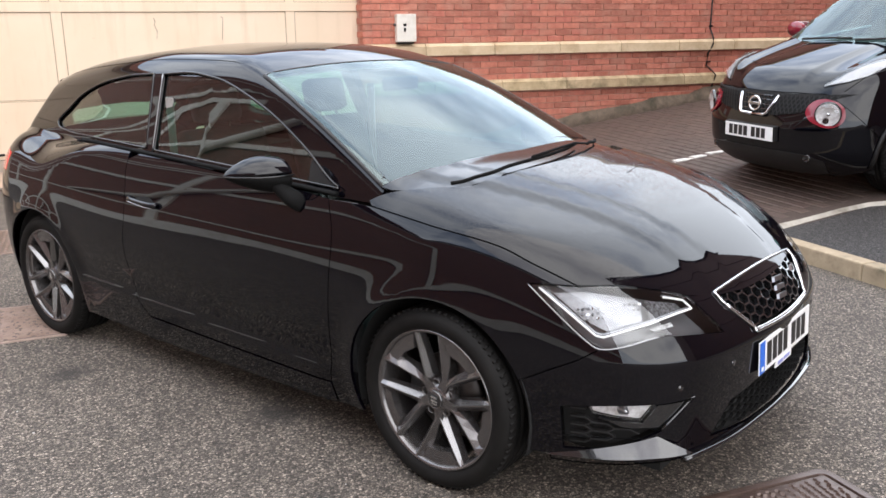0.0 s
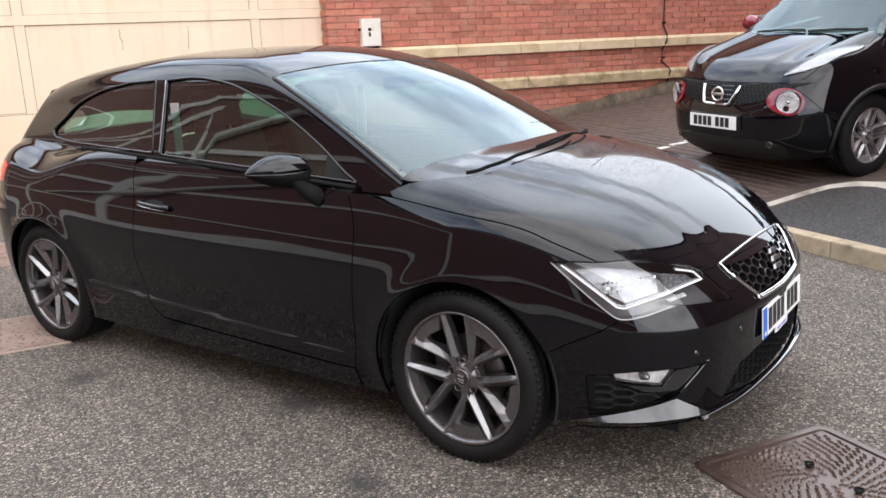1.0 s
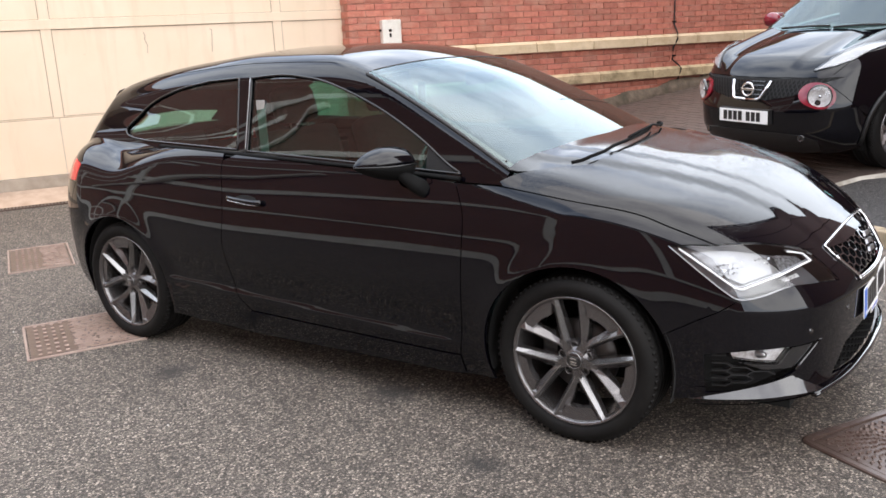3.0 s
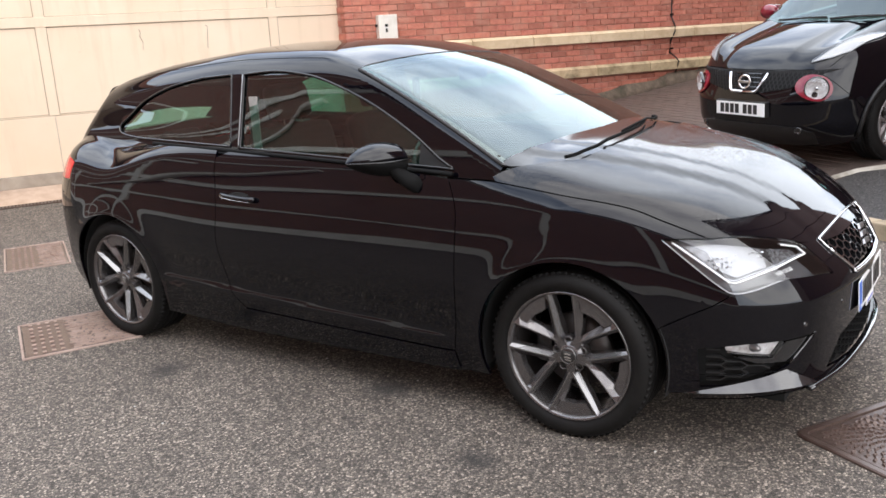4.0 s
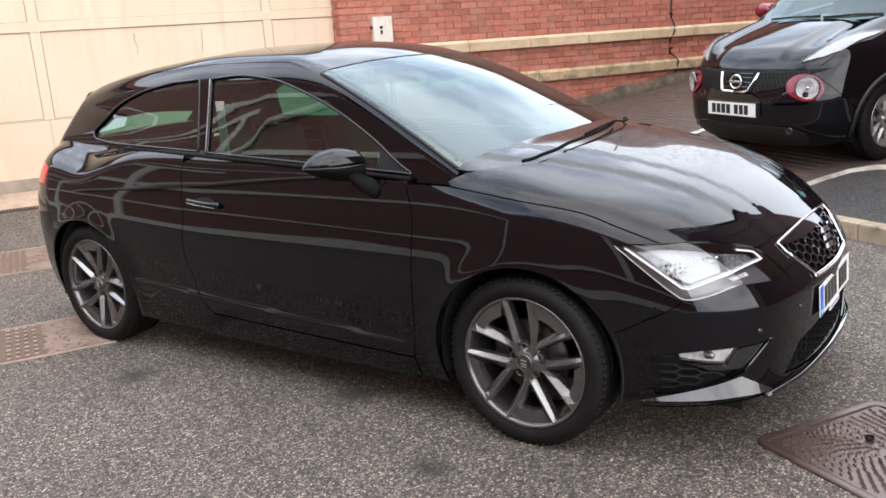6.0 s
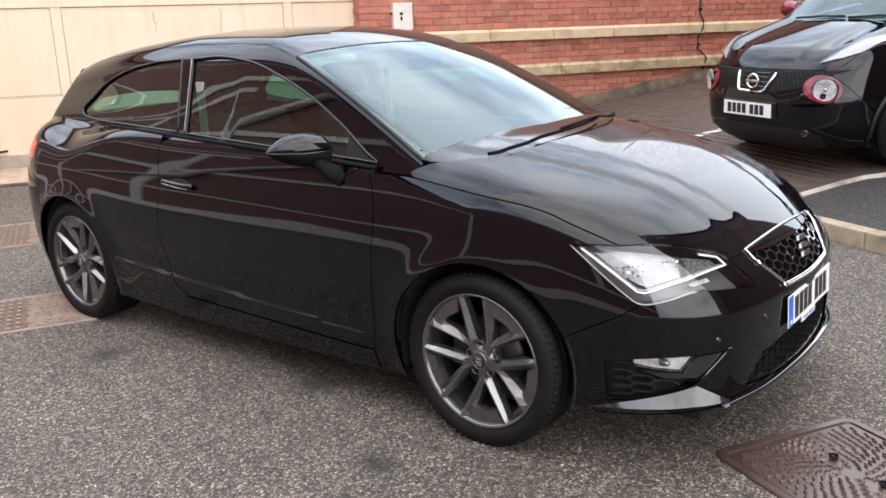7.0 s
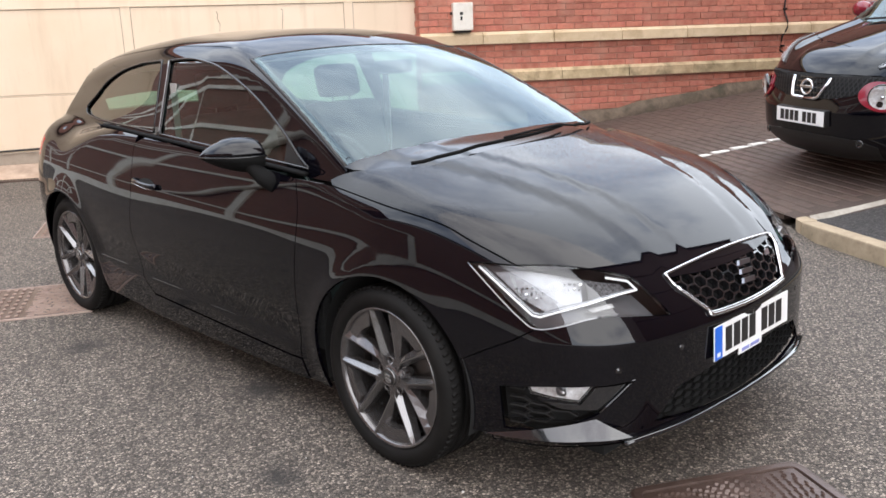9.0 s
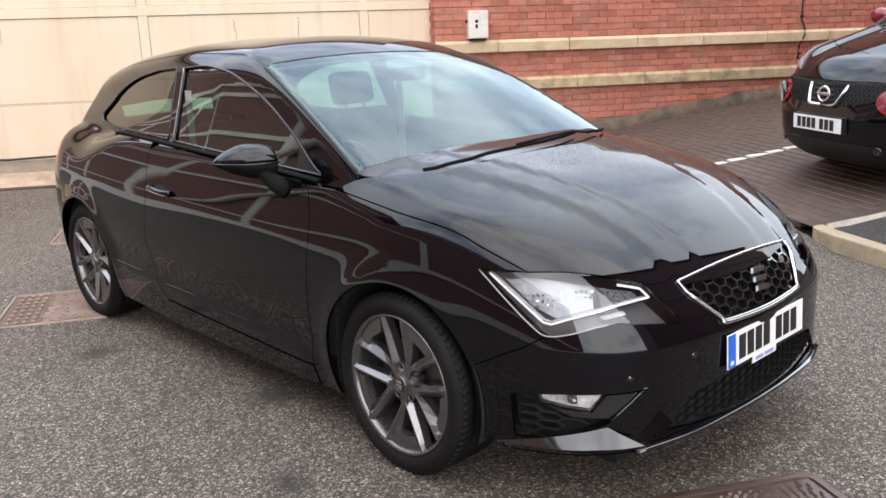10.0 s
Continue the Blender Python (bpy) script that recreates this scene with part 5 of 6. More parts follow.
# ---- headlights ----
lamp_loop = np.vstack((LAMP_TOP, LAMP_LOW[:-1]))
def_way = (-0.72, 0.62, -0.32)
for flip in (False, True):
    k = Matrix.Diagonal((1, -1 if flip else 1, 1, 1))
    f = mirrored if flip else (lambda s: s)
    house = new("headlight")
    house.parent = coupe
    house["label"] = "clear headlight with a bright angular light guide"
    skin("lens", f(shell(lower, lamp_loop, def_way, step=0.022, depth=0.006, gap=0.003)), lamp_glass, house, "clear lens")
    skin("reflector_tray", f(shell(lower, lamp_loop, def_way, step=0.025, depth=0, lift=-0.065, gap=-0.004)), grey_in, house, "dark lamp housing")
    inner = [(1.695, -0.775, 0.747), (1.80, -0.70, 0.752), (1.925, -0.605, 0.738), (1.958, -0.645, 0.676), (1.872, -0.735, 0.640), (1.80, -0.762, 0.672)]
    skin("reflector", f(shell(lower, np.array(inner), def_way, step=0.02, depth=0.02, lift=-0.045)), lamp_silver, house, "silver reflector bowl")
    end = [(1.936, -0.605, 0.734), (1.992, -0.500, 0.710), (2.018, -0.492, 0.689), (1.970, -0.632, 0.676)]
    skin("end_insert", f(shell(lower, np.array(end), def_way, step=0.02, depth=0.01, lift=-0.030)), lamp_mesh, house, "dark speckled insert")
    turn_lamp = [(1.972, -0.655, 0.655), (2.012, -0.575, 0.668), (2.020, -0.570, 0.650), (1.985, -0.640, 0.640)]
    skin("indicator", f(shell(lower, np.array(turn_lamp), def_way, step=0.012, depth=0.01, lift=-0.026)), lamp_facets, house, "small faceted indicator")
    guide = settle(spaced([(1.661, -0.788, 0.757), (1.845, -0.758, 0.630), (1.868, -0.750, 0.627), (1.966, -0.651, 0.664), (2.031, -0.477, 0.686), (2.003, -0.486, 0.710), (1.96, -0.548, 0.722)], 0.012, False), lower)
    gn = slope(lower, guide)
    part("light_guide", merge(bmesh.new(), tube([Vector(q) for q in guide - gn * 0.014], 0.0042, 8, flat=0.8), k), led_m, house, "white light guide strip", True)
    part("guide_backing", merge(bmesh.new(), tube([Vector(q) + Vector((-0.006, 0.010, 0.004)) for q in guide - gn * 0.020], 0.0075, 6, flat=0.6), k), lamp_silver, house, "bright guide reflector", True)
    rnd = random.Random(5)
    for row, (x0, y0, z0, n_) in enumerate(((1.770, -0.735, 0.690, 15), (1.785, -0.733, 0.676, 12), (1.80, -0.728, 0.664, 9))):
        for i in range(n_):
            q = Vector((x0 + 0.0115 * i, y0 + 0.0108 * i, z0 + 0.0012 * i + rnd.uniform(-0.002, 0.002)))
            part("lamp_facet", merge(bmesh.new(), box(-0.0025, 0.0025, -0.0045, 0.0045, -0.003, 0.003, bevel=0.0006, m=Matrix.Translation(q) @ pose(0, 0, 0, rnd.uniform(-30, 30), rnd.uniform(-30, 30), rnd.uniform(-70, 40))), k), (silver_in, lamp_silver, grey_in)[(i * 2 + row) % 3], house)
    outline = LAMP_LOW[7:]
    nn = slope(lower, outline)
    part("lower_bezel", merge(bmesh.new(), tube([Vector(q) for q in outline - nn * 0.003], 0.003, 6), k), satin, house, "bright outer edge", True)

# ---- grille ----
def comb(field_on, poly, cw, ch, lift, wide, deep):
    """A honeycomb of joined bars inside a polygon; cells wider than high."""
    poly = np.array(poly)
    lo, hi = poly.min(0), poly.max(0)
    bars = set()
    rnd = lambda p: (round(p[0], 4), round(p[1], 4))
    col, y = 0, lo[0] - cw
    while y < hi[0] + cw:
        z = lo[1] - ch + (ch / 2 if col % 2 else 0)
        while z < hi[1] + ch:
            c = [rnd((y + cw * sx, z + ch * sz)) for sx, sz in ((-0.5, 0), (-0.25, 0.5), (0.25, 0.5), (0.5, 0), (0.25, -0.5), (-0.25, -0.5))]
            for a, b in zip(c, c[1:] + c[:1]):
                bars.add((min(a, b), max(a, b)))
            z += ch
        y, col = y + cw * 0.75, col + 1
    bars = [b for b in bars if inside(poly, np.array(b)).all()]
    if not bars:
        return bmesh.new()
    ends = field_on([q for b in bars for q in b])
    n = slope(lower, ends)
    bm = bmesh.new()
    for i in range(len(bars)):
        a, b, na = Vector(ends[2 * i]), Vector(ends[2 * i + 1]), Vector(n[2 * i])
        s = (b - a).cross(na)
        if s.length < 1e-6:
            continue
        s = s.normalized() * wide
        a, b = a + na * lift, b + na * lift
        v = [bm.verts.new(p) for p in (a + s, a - s, b - s, b + s)]
        u = [bm.verts.new(p - na * deep) for p in (a + s * 1.6, a - s * 1.6, b - s * 1.6, b + s * 1.6)]
        bm.faces.new(v)
        for j in range(4):
            bm.faces.new((v[j], u[j], u[(j + 1) % 4], v[(j + 1) % 4]))
    return bm


grille = new("grille")
grille.parent = coupe
grille["label"] = "black honeycomb grille in a chrome frame"
g_loop = front_on(lower, GRILLE)
skin("backing", shell(lower, g_loop, (-1, 0, 0), step=0.05, lift=-0.035, depth=0, gap=-0.004), liner_m, grille)
part("honeycomb", comb(lambda q: front_on(lower, q), GRILLE, 0.066, 0.031, -0.003, 0.0030, 0.022), gloss_black, grille, "black honeycomb bars")
rim_pts = spaced(np.vstack([curved(front_on(lower, GRILLE[:5]), 4), curved(front_on(lower, GRILLE[5:]), 4)]), 0.012)
part("chrome_frame", tube([Vector(q) + Vector(n) * 0.004 for q, n in zip(rim_pts, slope(lower, rim_pts))], 0.0055, 8, closed=True, flat=0.9), chrome, grille, "chrome frame", True)
low_rim = spaced(curved(front_on(lower, [(0.349, 0.696), (0.340, 0.662), (0.258, 0.583), (0.235, 0.566), (0, 0.559), (-0.235, 0.566), (-0.258, 0.583), (-0.340, 0.662)]), 4), 0.015, False)
part("lower_frame", tube([Vector(q) + Vector(n) * 0.004 for q, n in zip(low_rim, slope(lower, low_rim))], 0.0075, 8, flat=0.9), chrome, grille, "broad chrome lower frame", True)
mark = bmesh.new()
for q in (0.022, -0.008, -0.038):
    merge(mark, prism([(-0.042, q + 0.005), (0.034, q), (0.042, q + 0.016), (-0.034, q + 0.021)], -0.008, 0.0, 0.94))
part("emblem", mark, satin, grille, "satin chrome emblem").matrix_basis = pose(2.131, 0, 0.650, -20, 0, 90)
part("trim_badge", box(-0.016, 0.016, -0.004, 0, -0.010, 0.010, bevel=0.002), grey_badge, grille, "small grey badge").matrix_basis = pose(2.100, 0.215, 0.668, -20, 0, 96)

# ---- number plate: white with a blue band ----
def plate(owner, m, blue=True):
    p = new("number_plate")
    p.parent, p.matrix_basis = owner, m
    p["label"] = "white reflective number plate"
    part("plate_body", box(-0.26, 0.26, -0.004, 0.0, -0.0555, 0.0555, bevel=0.0015), plate_white, p)
    if blue:
        part("blue_band", box(-0.258, -0.212, -0.0055, -0.003, -0.0535, 0.0535), plate_blue, p, "blue band")
        part("band_mark", box(-0.246, -0.226, -0.0065, -0.005, -0.045, -0.032), plate_white, p)
    x = -0.190 if blue else -0.215
    for i in range(7):
        part("bar", box(x, x + 0.042, -0.0055, -0.003, -0.0395, 0.0395), plate_ink, p)
        x += 0.054 + (0.032 if i == 3 else 0)
    return p


plate(coupe, pose(2.166, 0, 0.474, -3, 0, 90))
tag = new("dealer_strip")
tag.parent, tag.matrix_basis = coupe, pose(2.170, -0.03, 0.408, 0, 0, 90)
part("strip", box(-0.07, 0.09, -0.004, 0, -0.012, 0.012), plate_white, tag, "white strip with pale blue print")
for x0, x1 in ((-0.05, 0.0), (0.01, 0.07)):
    part("bar", box(x0, x1, -0.005, -0.003, -0.006, 0.006), material("pale_blue_ink", (0.25, 0.28, 0.6), 0.5), tag)

# ---- lower intake, fog lamps, splitter ----
intake = new("lower_intake")
intake.parent = coupe
in_loop = front_on(lower, INTAKE)
skin("backing", shell(lower, in_loop, (-1, 0, 0), step=0.06, lift=-0.024, depth=0, gap=-0.012), liner_m, intake)
part("honeycomb", comb(lambda q: front_on(lower, q), INTAKE, 0.060, 0.026, -0.012, 0.0014, 0.010), matt_black, intake, "black honeycomb bars")
for flip in (False, True):
    k = Matrix.Diagonal((1, -1 if flip else 1, 1, 1))
    f = mirrored if flip else (lambda s: s)
    fog = new("fog_light_panel")
    fog.parent = coupe
    fw = (-0.6, 0.8, -0.05)
    skin("recess", f(shell(lower, np.array(FOG), fw, step=0.03, lift=-0.05, depth=0, gap=-0.006)), liner_m, fog)
    lamp = [(1.832, -0.77, 0.412), (2.012, -0.667, 0.425), (1.978, -0.70, 0.368), (1.91, -0.735, 0.374), (1.845, -0.765, 0.384)]
    skin("fog_reflector", f(shell(lower, np.array(lamp), fw, step=0.014, lift=-0.030, depth=0.02)), bowl_m, fog, "silver fog lamp bowl")
    skin("fog_lens", f(shell(lower, np.array(lamp), fw, step=0.02, lift=-0.012, depth=0.01)), lamp_glass, fog, "clear fog lens")
    part("bulb", merge(bmesh.new(), lathe([(0.0005, -0.02), (0.009, -0.017), (0.011, 0.0), (0.018, 0.004), (0.018, 0.02)], 16, pose(1.925, -0.712, 0.398, 0, 0, 50)), k), satin, fog, "fog lamp unit", True)
    blade = [(1.86, -0.755, 0.372), (1.98, -0.698, 0.364), (2.015, -0.668, 0.42), (2.072, -0.585, 0.424), (2.022, -0.66, 0.345), (1.93, -0.72, 0.345)]
    skin("blade", f(shell(lower, np.array(blade), fw, step=0.02, lift=-0.010, depth=0.03)), gloss_black, fog, "glossy black blade")
    net = [(x, z) for x, y, z in [(1.765, 0, 0.395), (1.83, 0, 0.405), (1.85, 0, 0.375), (1.93, 0, 0.345), (2.01, 0, 0.338), (1.90, 0, 0.282), (1.772, 0, 0.268)]]
    part("honeycomb", merge(bmesh.new(), comb(lambda q: side_on(lower, q), net, 0.085, 0.028, -0.014, 0.0022, 0.015), k), black_plastic, fog, "black honeycomb insert")
    part("upper_lip", merge(bmesh.new(), tube([Vector(q) for q in spaced([(1.77, -0.80, 0.404), (1.90, -0.748, 0.421), (2.085, -0.574, 0.434), (2.025, -0.662, 0.341)], 0.03, False)], 0.004, 6), k), gloss_black, fog, "", True)
    sv, sf, sn = shell(lower, np.array([(1.715, -0.81, 0.257), (1.87, -0.755, 0.288), (2.015, -0.668, 0.322), (2.078, -0.592, 0.272), (1.98, -0.68, 0.270), (1.876, -0.75, 0.263)]), fw, step=0.02, gap=0, depth=0.008)
    sv = sv + sn * (np.clip((0.318 - sv[:, 2:]) / 0.06, 0, 1) * 0.045)
    me = bpy.data.meshes.new("splitter")
    me.from_pydata((sv * np.array((1, -1 if flip else 1, 1))).tolist(), [], (sf[:, ::-1] if flip else sf).tolist())
    me.shade_smooth()
    link("splitter_wing", me, gloss_black, coupe, "glossy black splitter corner")
lip = [(2.080, -0.615, 0.243), (2.142, -0.40, 0.252), (2.168, -0.15, 0.258), (2.172, 0, 0.259)]
lip = curved(lip + [(x, -y, z) for x, y, z in lip[-2::-1]], 6)
part("splitter_lip", tube([Vector(q) for q in lip], 0.014, 8, flat=0.6), gloss_black, coupe, "glossy black splitter lip", True)
sensor_at = front_on(lower, [(-0.62, 0.47), (-0.40, 0.50), (0.40, 0.50)])
for q, n in zip(sensor_at, slope(lower, sensor_at)):
    part("parking_sensor", lathe([(0.0005, -0.002), (0.009, -0.0015), (0.010, 0.004)], 16, look(q, Vector(q) + Vector(n)) @ pose(0, 0, 0, 90)), gloss_black, coupe, "", True)

# ---- door mirrors ----
def mirror_part(z0, up):
    """Half of the mirror housing, above or below its split."""
    bm, rows = bmesh.new(), []
    for i in range(15):
        a = i / 14
        top = (0.079 * (1 - a ** 2.2) ** 0.8 * (0.72 + 0.55 * a - 0.35 * a * a) + 0.002) if up else 0.070 * (1 - a ** 1.7) ** 0.9 + 0.001
        fx, bx = 0.098 * (1 - a ** 3) ** 0.6 * (0.9 + 0.1 * math.sin(3 * a)) + 0.002, 0.020 * (1 - a ** 3) ** 0.5 + 0.001
        y = -0.835 - 0.185 * a
        xm = 0.528 - 0.075 * a
        rows.append([bm.verts.new((xm + (fx if math.cos(q) > 0 else bx) * math.cos(q), y, z0 + (1 if up else -1) * top * abs(math.sin(q)) ** (1.12 if up else 0.7))) for q in np.linspace(0, math.pi, 15)])
    for ra, rb in zip(rows, rows[1:]):
        for j in range(14):
            bm.faces.new((ra[j], ra[j + 1], rb[j + 1], rb[j]))
        bm.faces.new((ra[14], ra[0], rb[0], rb[14]))
    bm.faces.new(rows[0])
    return bm


for d, flip in ((doors[0], False), (doors[1], True)):
    k = Matrix.Diagonal((1, -1 if flip else 1, 1, 1))
    mir = new("door_mirror")
    mir.parent = d
    mir["label"] = "black door mirror with a glossy cap"
    part("cap", merge(bmesh.new(), mirror_part(1.018, True), k), paint, mir, "glossy painted cap", True)
    part("lower_housing", merge(bmesh.new(), mirror_part(1.014, False), k), matt_black, mir, "matt black housing", True)
    part("split_line", merge(bmesh.new(), tube([(0.628, -0.835, 1.016), (0.621, -0.90, 1.016), (0.590, -0.96, 1.016), (0.515, -1.008, 1.016), (0.458, -1.022, 1.016)], 0.0035, 6), k), trim_black, mir, "", True)
    part("stalk", merge(bmesh.new(), tube([(0.568, -0.878, 0.985), (0.590, -0.868, 0.962), (0.622, -0.855, 0.936), (0.660, -0.824, 0.908)], 0.033, 10, flat=0.8, up=Vector((1, 0.3, 0)), taper=lambda t: 0.8 + 0.45 * t), k), matt_black, mir, "", True)
    part("mirror_glass", merge(bmesh.new(), box(0.492, 0.496, -0.96, -0.855, 0.978, 1.044, bevel=0.0), k @ pose(0, 0, 0)), chrome, mir, "mirror glass")
    # no hollow here: a flat dark oval gives the shade behind the grip
    cup = side_on(lower, [(-0.325 + 0.075 * math.cos(a), 0.815 + 0.024 * math.sin(a)) for a in np.linspace(0, 2 * math.pi, 20, endpoint=False)])
    hs = shell(lower, cup, (0, 1, 0), step=0.02, lift=0.001, depth=0.0, gap=0)
    han = new("door_handle")
    han.parent = d
    skin("cup", mirrored(hs) if flip else hs, liner_m, han, "dark oval drawn as handle recess shade")
    hp = side_on(lower, [(-0.440, 0.826), (-0.41, 0.824), (-0.33, 0.818), (-0.25, 0.812), (-0.217, 0.810)])
    out = np.array([0.004, 0.022, 0.028, 0.024, 0.006])[:, None] * np.array((0, -1.0, 0))
    part("grip", merge(bmesh.new(), tube([Vector(q) for q in curved(hp + out, 4)], 0.0115, 10, flat=1.0, up=Vector((0, 1, 0)), taper=lambda t: 0.75 + 0.5 * t), k), paint, han, "", True)
    part("chrome_line", merge(bmesh.new(), tube([Vector(q) + Vector((0, -0.009, -0.009)) for q in curved(hp + out, 4)], 0.0018, 6), k), chrome, han, "chrome line", True)
# wipers
for pts in ([(1.185, -0.61), (1.232, -0.50), (1.240, -0.30), (1.230, -0.09), (1.205, 0.12), (1.17, 0.26)], [(1.19, 0.32), (1.14, 0.48), (1.08, 0.58)]):
    w = new("wiper")
    w.parent = coupe
    w["label"] = "black windscreen wiper"
    c = top_on(whole, curved(pts, 5)) + np.array((0, 0, 0.004))
    part("blade", tube([Vector(q) for q in c], 0.005, 6, flat=1.5), matt_black, w, "", True)
    if pts[0][1] < 0:
        part("arm", tube([Vector(c[len(c) // 2]) + Vector((0, 0, 0.010)), Vector(c[-3]) + Vector((0.01, 0, 0.012)), Vector(c[-1]) + Vector((0.02, 0.06, -0.004))], 0.007, 8, flat=0.7), matt_black, w, "", True)

# ---- cabin ----
def seat(x, y):
    s = new("front_seat")
    s.parent, s.matrix_basis = coupe, pose(x, y, 0.30)
    part("cushion", box(-0.26, 0.26, -0.25, 0.25, 0.10, 0.28, bevel=0.06), cloth_dark, s, "", True)
    part("backrest", box(-0.07, 0.07, -0.25, 0.25, 0.25, 0.82, bevel=0.055, m=pose(-0.26, 0, 0, 0, -16, 0)), cloth_dark, s, "", True)
    part("head_restraint", box(-0.045, 0.045, -0.13, 0.13, 0.84, 1.02, bevel=0.04, m=pose(-0.26, 0, 0, 0, -14, 0)), cloth_dark, s, "", True)
    for q in (-0.06, 0.06):
        part("post", tube([pose(-0.26, 0, 0, 0, -14, 0) @ Vector((0, q, 0.78)), pose(-0.26, 0, 0, 0, -14, 0) @ Vector((0, q, 0.88))], 0.006, 6), chrome, s)


seat(0.02, -0.36), seat(0.02, 0.36)
bench = new("rear_seat")
bench.parent = coupe
part("backrest", box(-0.07, 0.07, -0.58, 0.58, 0.45, 0.98, bevel=0.05, m=pose(-1.02, 0, 0.0, 0, -18, 0)), cloth_dark, bench, "", True)
for q in (-0.33, 0.33):
    part("head_restraint", box(-0.04, 0.04, -0.12, 0.12, 0.98, 1.10, bevel=0.03, m=pose(-1.02, q, 0.0, 0, -18, 0)), cloth_dark, bench, "", True)
dash = prism([(0.55, 0.60), (0.58, 0.86), (0.72, 0.93), (1.0, 0.965), (1.08, 0.95), (1.0, 0.60)], -0.68, 0.68)
part("dashboard", dash, cloth_dark, coupe, "dark dashboard")
sw = new("steering_wheel")
sw.parent, sw.matrix_basis = coupe, pose(0.46, -0.36, 0.86, 0, 62, 0)
part("rim", tube([(0.185 * math.cos(a), 0.185 * math.sin(a), 0) for a in np.linspace(0, 2 * math.pi, 32, endpoint=False)], 0.015, 8, closed=True), trim_black, sw, "", True)
part("boss", box(-0.05, 0.05, -0.17, 0.17, -0.02, 0.02, bevel=0.015), trim_black, sw)
part("interior_mirror", box(0.40, 0.43, -0.11, 0.11, 1.27, 1.33, bevel=0.012), trim_black, coupe, "black interior mirror")
for k in (1, -1):
    part("door_card", box(-0.9, 0.9, -0.80 * k - 0.02, -0.80 * k + 0.02, 0.30, 0.93), cloth_dark, coupe)
    part("seat_belt", box(-0.42, -0.37, -0.655 * k - 0.004, -0.655 * k + 0.004, 0.75, 1.25, m=None), cloth_light, coupe, "grey seat belt")

# ---- the black crossover in the bay, nose downhill ----
juke_at = pose(0.606, 4.11, 0.176, 0, 0, 243) @ pose(0, 0, 0, -1.5, 7.4, 0)
cross = thing("crossover_car", "black compact crossover with crimson lamp rings in the paved bay", "car", juke_at)
JA, JR, JH = -0.84, 0.334, 0.332


def j_flank(x, z):
    w = 0.868 - 0.085 * np.maximum(x + 0.85, 0) ** 2 - 0.02 * np.maximum(-x - 3.2, 0) ** 2
    w = w - keyed(z, (0.15, 0.3, 0.45, 0.62, 0.8, 0.92, 1.0, 1.06, 1.12, 1.2), (0.10, 0.05, 0.015, 0.0, 0.006, 0.022, 0.06, 0.11, 0.17, 0.26))
    for ax in (JA, JA - 2.53):
        r = np.hypot(x - ax, z - JH)
        w = w + 0.035 * np.exp(-((r - 0.42) / 0.11) ** 2)
    return w


def j_lower(p):
    x, y, z = p[..., 0], np.abs(p[..., 1]), p[..., 2]
    up = np.maximum(z - 0.60, 0)
    front = x - (0.0 - 0.24 * y ** 2 - 0.9 * y ** 6 - 0.30 * up - 0.75 * up ** 2 - 3.5 * np.maximum(0.45 - z, 0) ** 2)
    top = z - (keyed(x, (-4.2, -1.6, -1.05, -0.6, -0.25, -0.08, 0.1), (1.12, 1.16, 1.125, 1.065, 0.985, 0.915, 0.80)) - 0.10 * y ** 2 + 0.035 * np.exp(-((y - 0.64) / 0.12) ** 2) * ramp(-0.1, -0.4, x) - 0.012 * ramp(0.30, 0.36, y) * ramp(-1.2, -0.8, x))
    back = -x - (4.10 - 0.5 * y ** 4)
    f = smax(y - j_flank(x, z), top, 0.07)
    return smax(smax(f, front * 0.9, 0.10), back, 0.15)


def j_upper(p):
    x, y, z = p[..., 0], np.abs(p[..., 1]), p[..., 2]
    side = y - (0.76 - 0.30 * (z - 1.05) - 0.25 * np.maximum(z - 1.05, 0) ** 2 - 0.05 * np.maximum(-2.2 - x, 0) ** 1.4)
    screen = x - (-0.97 - 1.75 * (z - 1.10) - 0.26 * y ** 2)
    roof = z - (keyed(x, (-4.2, -3.6, -2.8, -2.2, -1.7), (1.25, 1.47, 1.555, 1.57, 1.52)) - 0.10 * y ** 2)
    back = -x - (3.95 - 0.5 * (z - 1.1))
    f = smax(smax(side, screen * 0.5, 0.05), roof, 0.10)
    return np.maximum(smax(f, back, 0.1), 1.0 - z)


def j_side(field, xz):
    return meet(field, np.array([(x, -1.3, z) for x, z in xz], float), np.array((0.0, 1.0, 0.0)), 1.3, 260)[0]


def j_front(yz, reach=1.6):
    return meet(j_lower, np.array([(0.5, y, z) for y, z in yz], float), np.array((-1.0, 0.0, 0.0)), reach, 260)[0]


def j_top(field, xy):
    return meet(field, np.array([(x, y, 1.9) for x, y in xy], float), np.array((0.0, 0.0, -1.0)), 1.6, 260)[0]


def j_arch(cx, a0, a1, n=18, r=0.385):
    return [(cx + r * math.cos(radians(a)), JH + r * math.sin(radians(a))) for a in np.linspace(a0, a1, n)]


hb = [(-1.02, 0), (-1.02, -0.3), (-1.06, -0.52), (-1.14, -0.70), (-0.95, -0.745), (-0.70, -0.735), (-0.45, -0.705), (-0.30, -0.645)]
J_EDGE = j_front([(-0.56, 0.858), (-0.45, 0.860), (-0.2, 0.862), (0, 0.862)])
hb += [(q[0], q[1]) for q in J_EDGE]
hood_j = j_top(j_lower, hb + [(x, -y) for x, y in hb[-2:0:-1]])
skin("hood", shell(j_lower, hood_j, (-0.2, 0, -1), step=0.05), paint, cross)
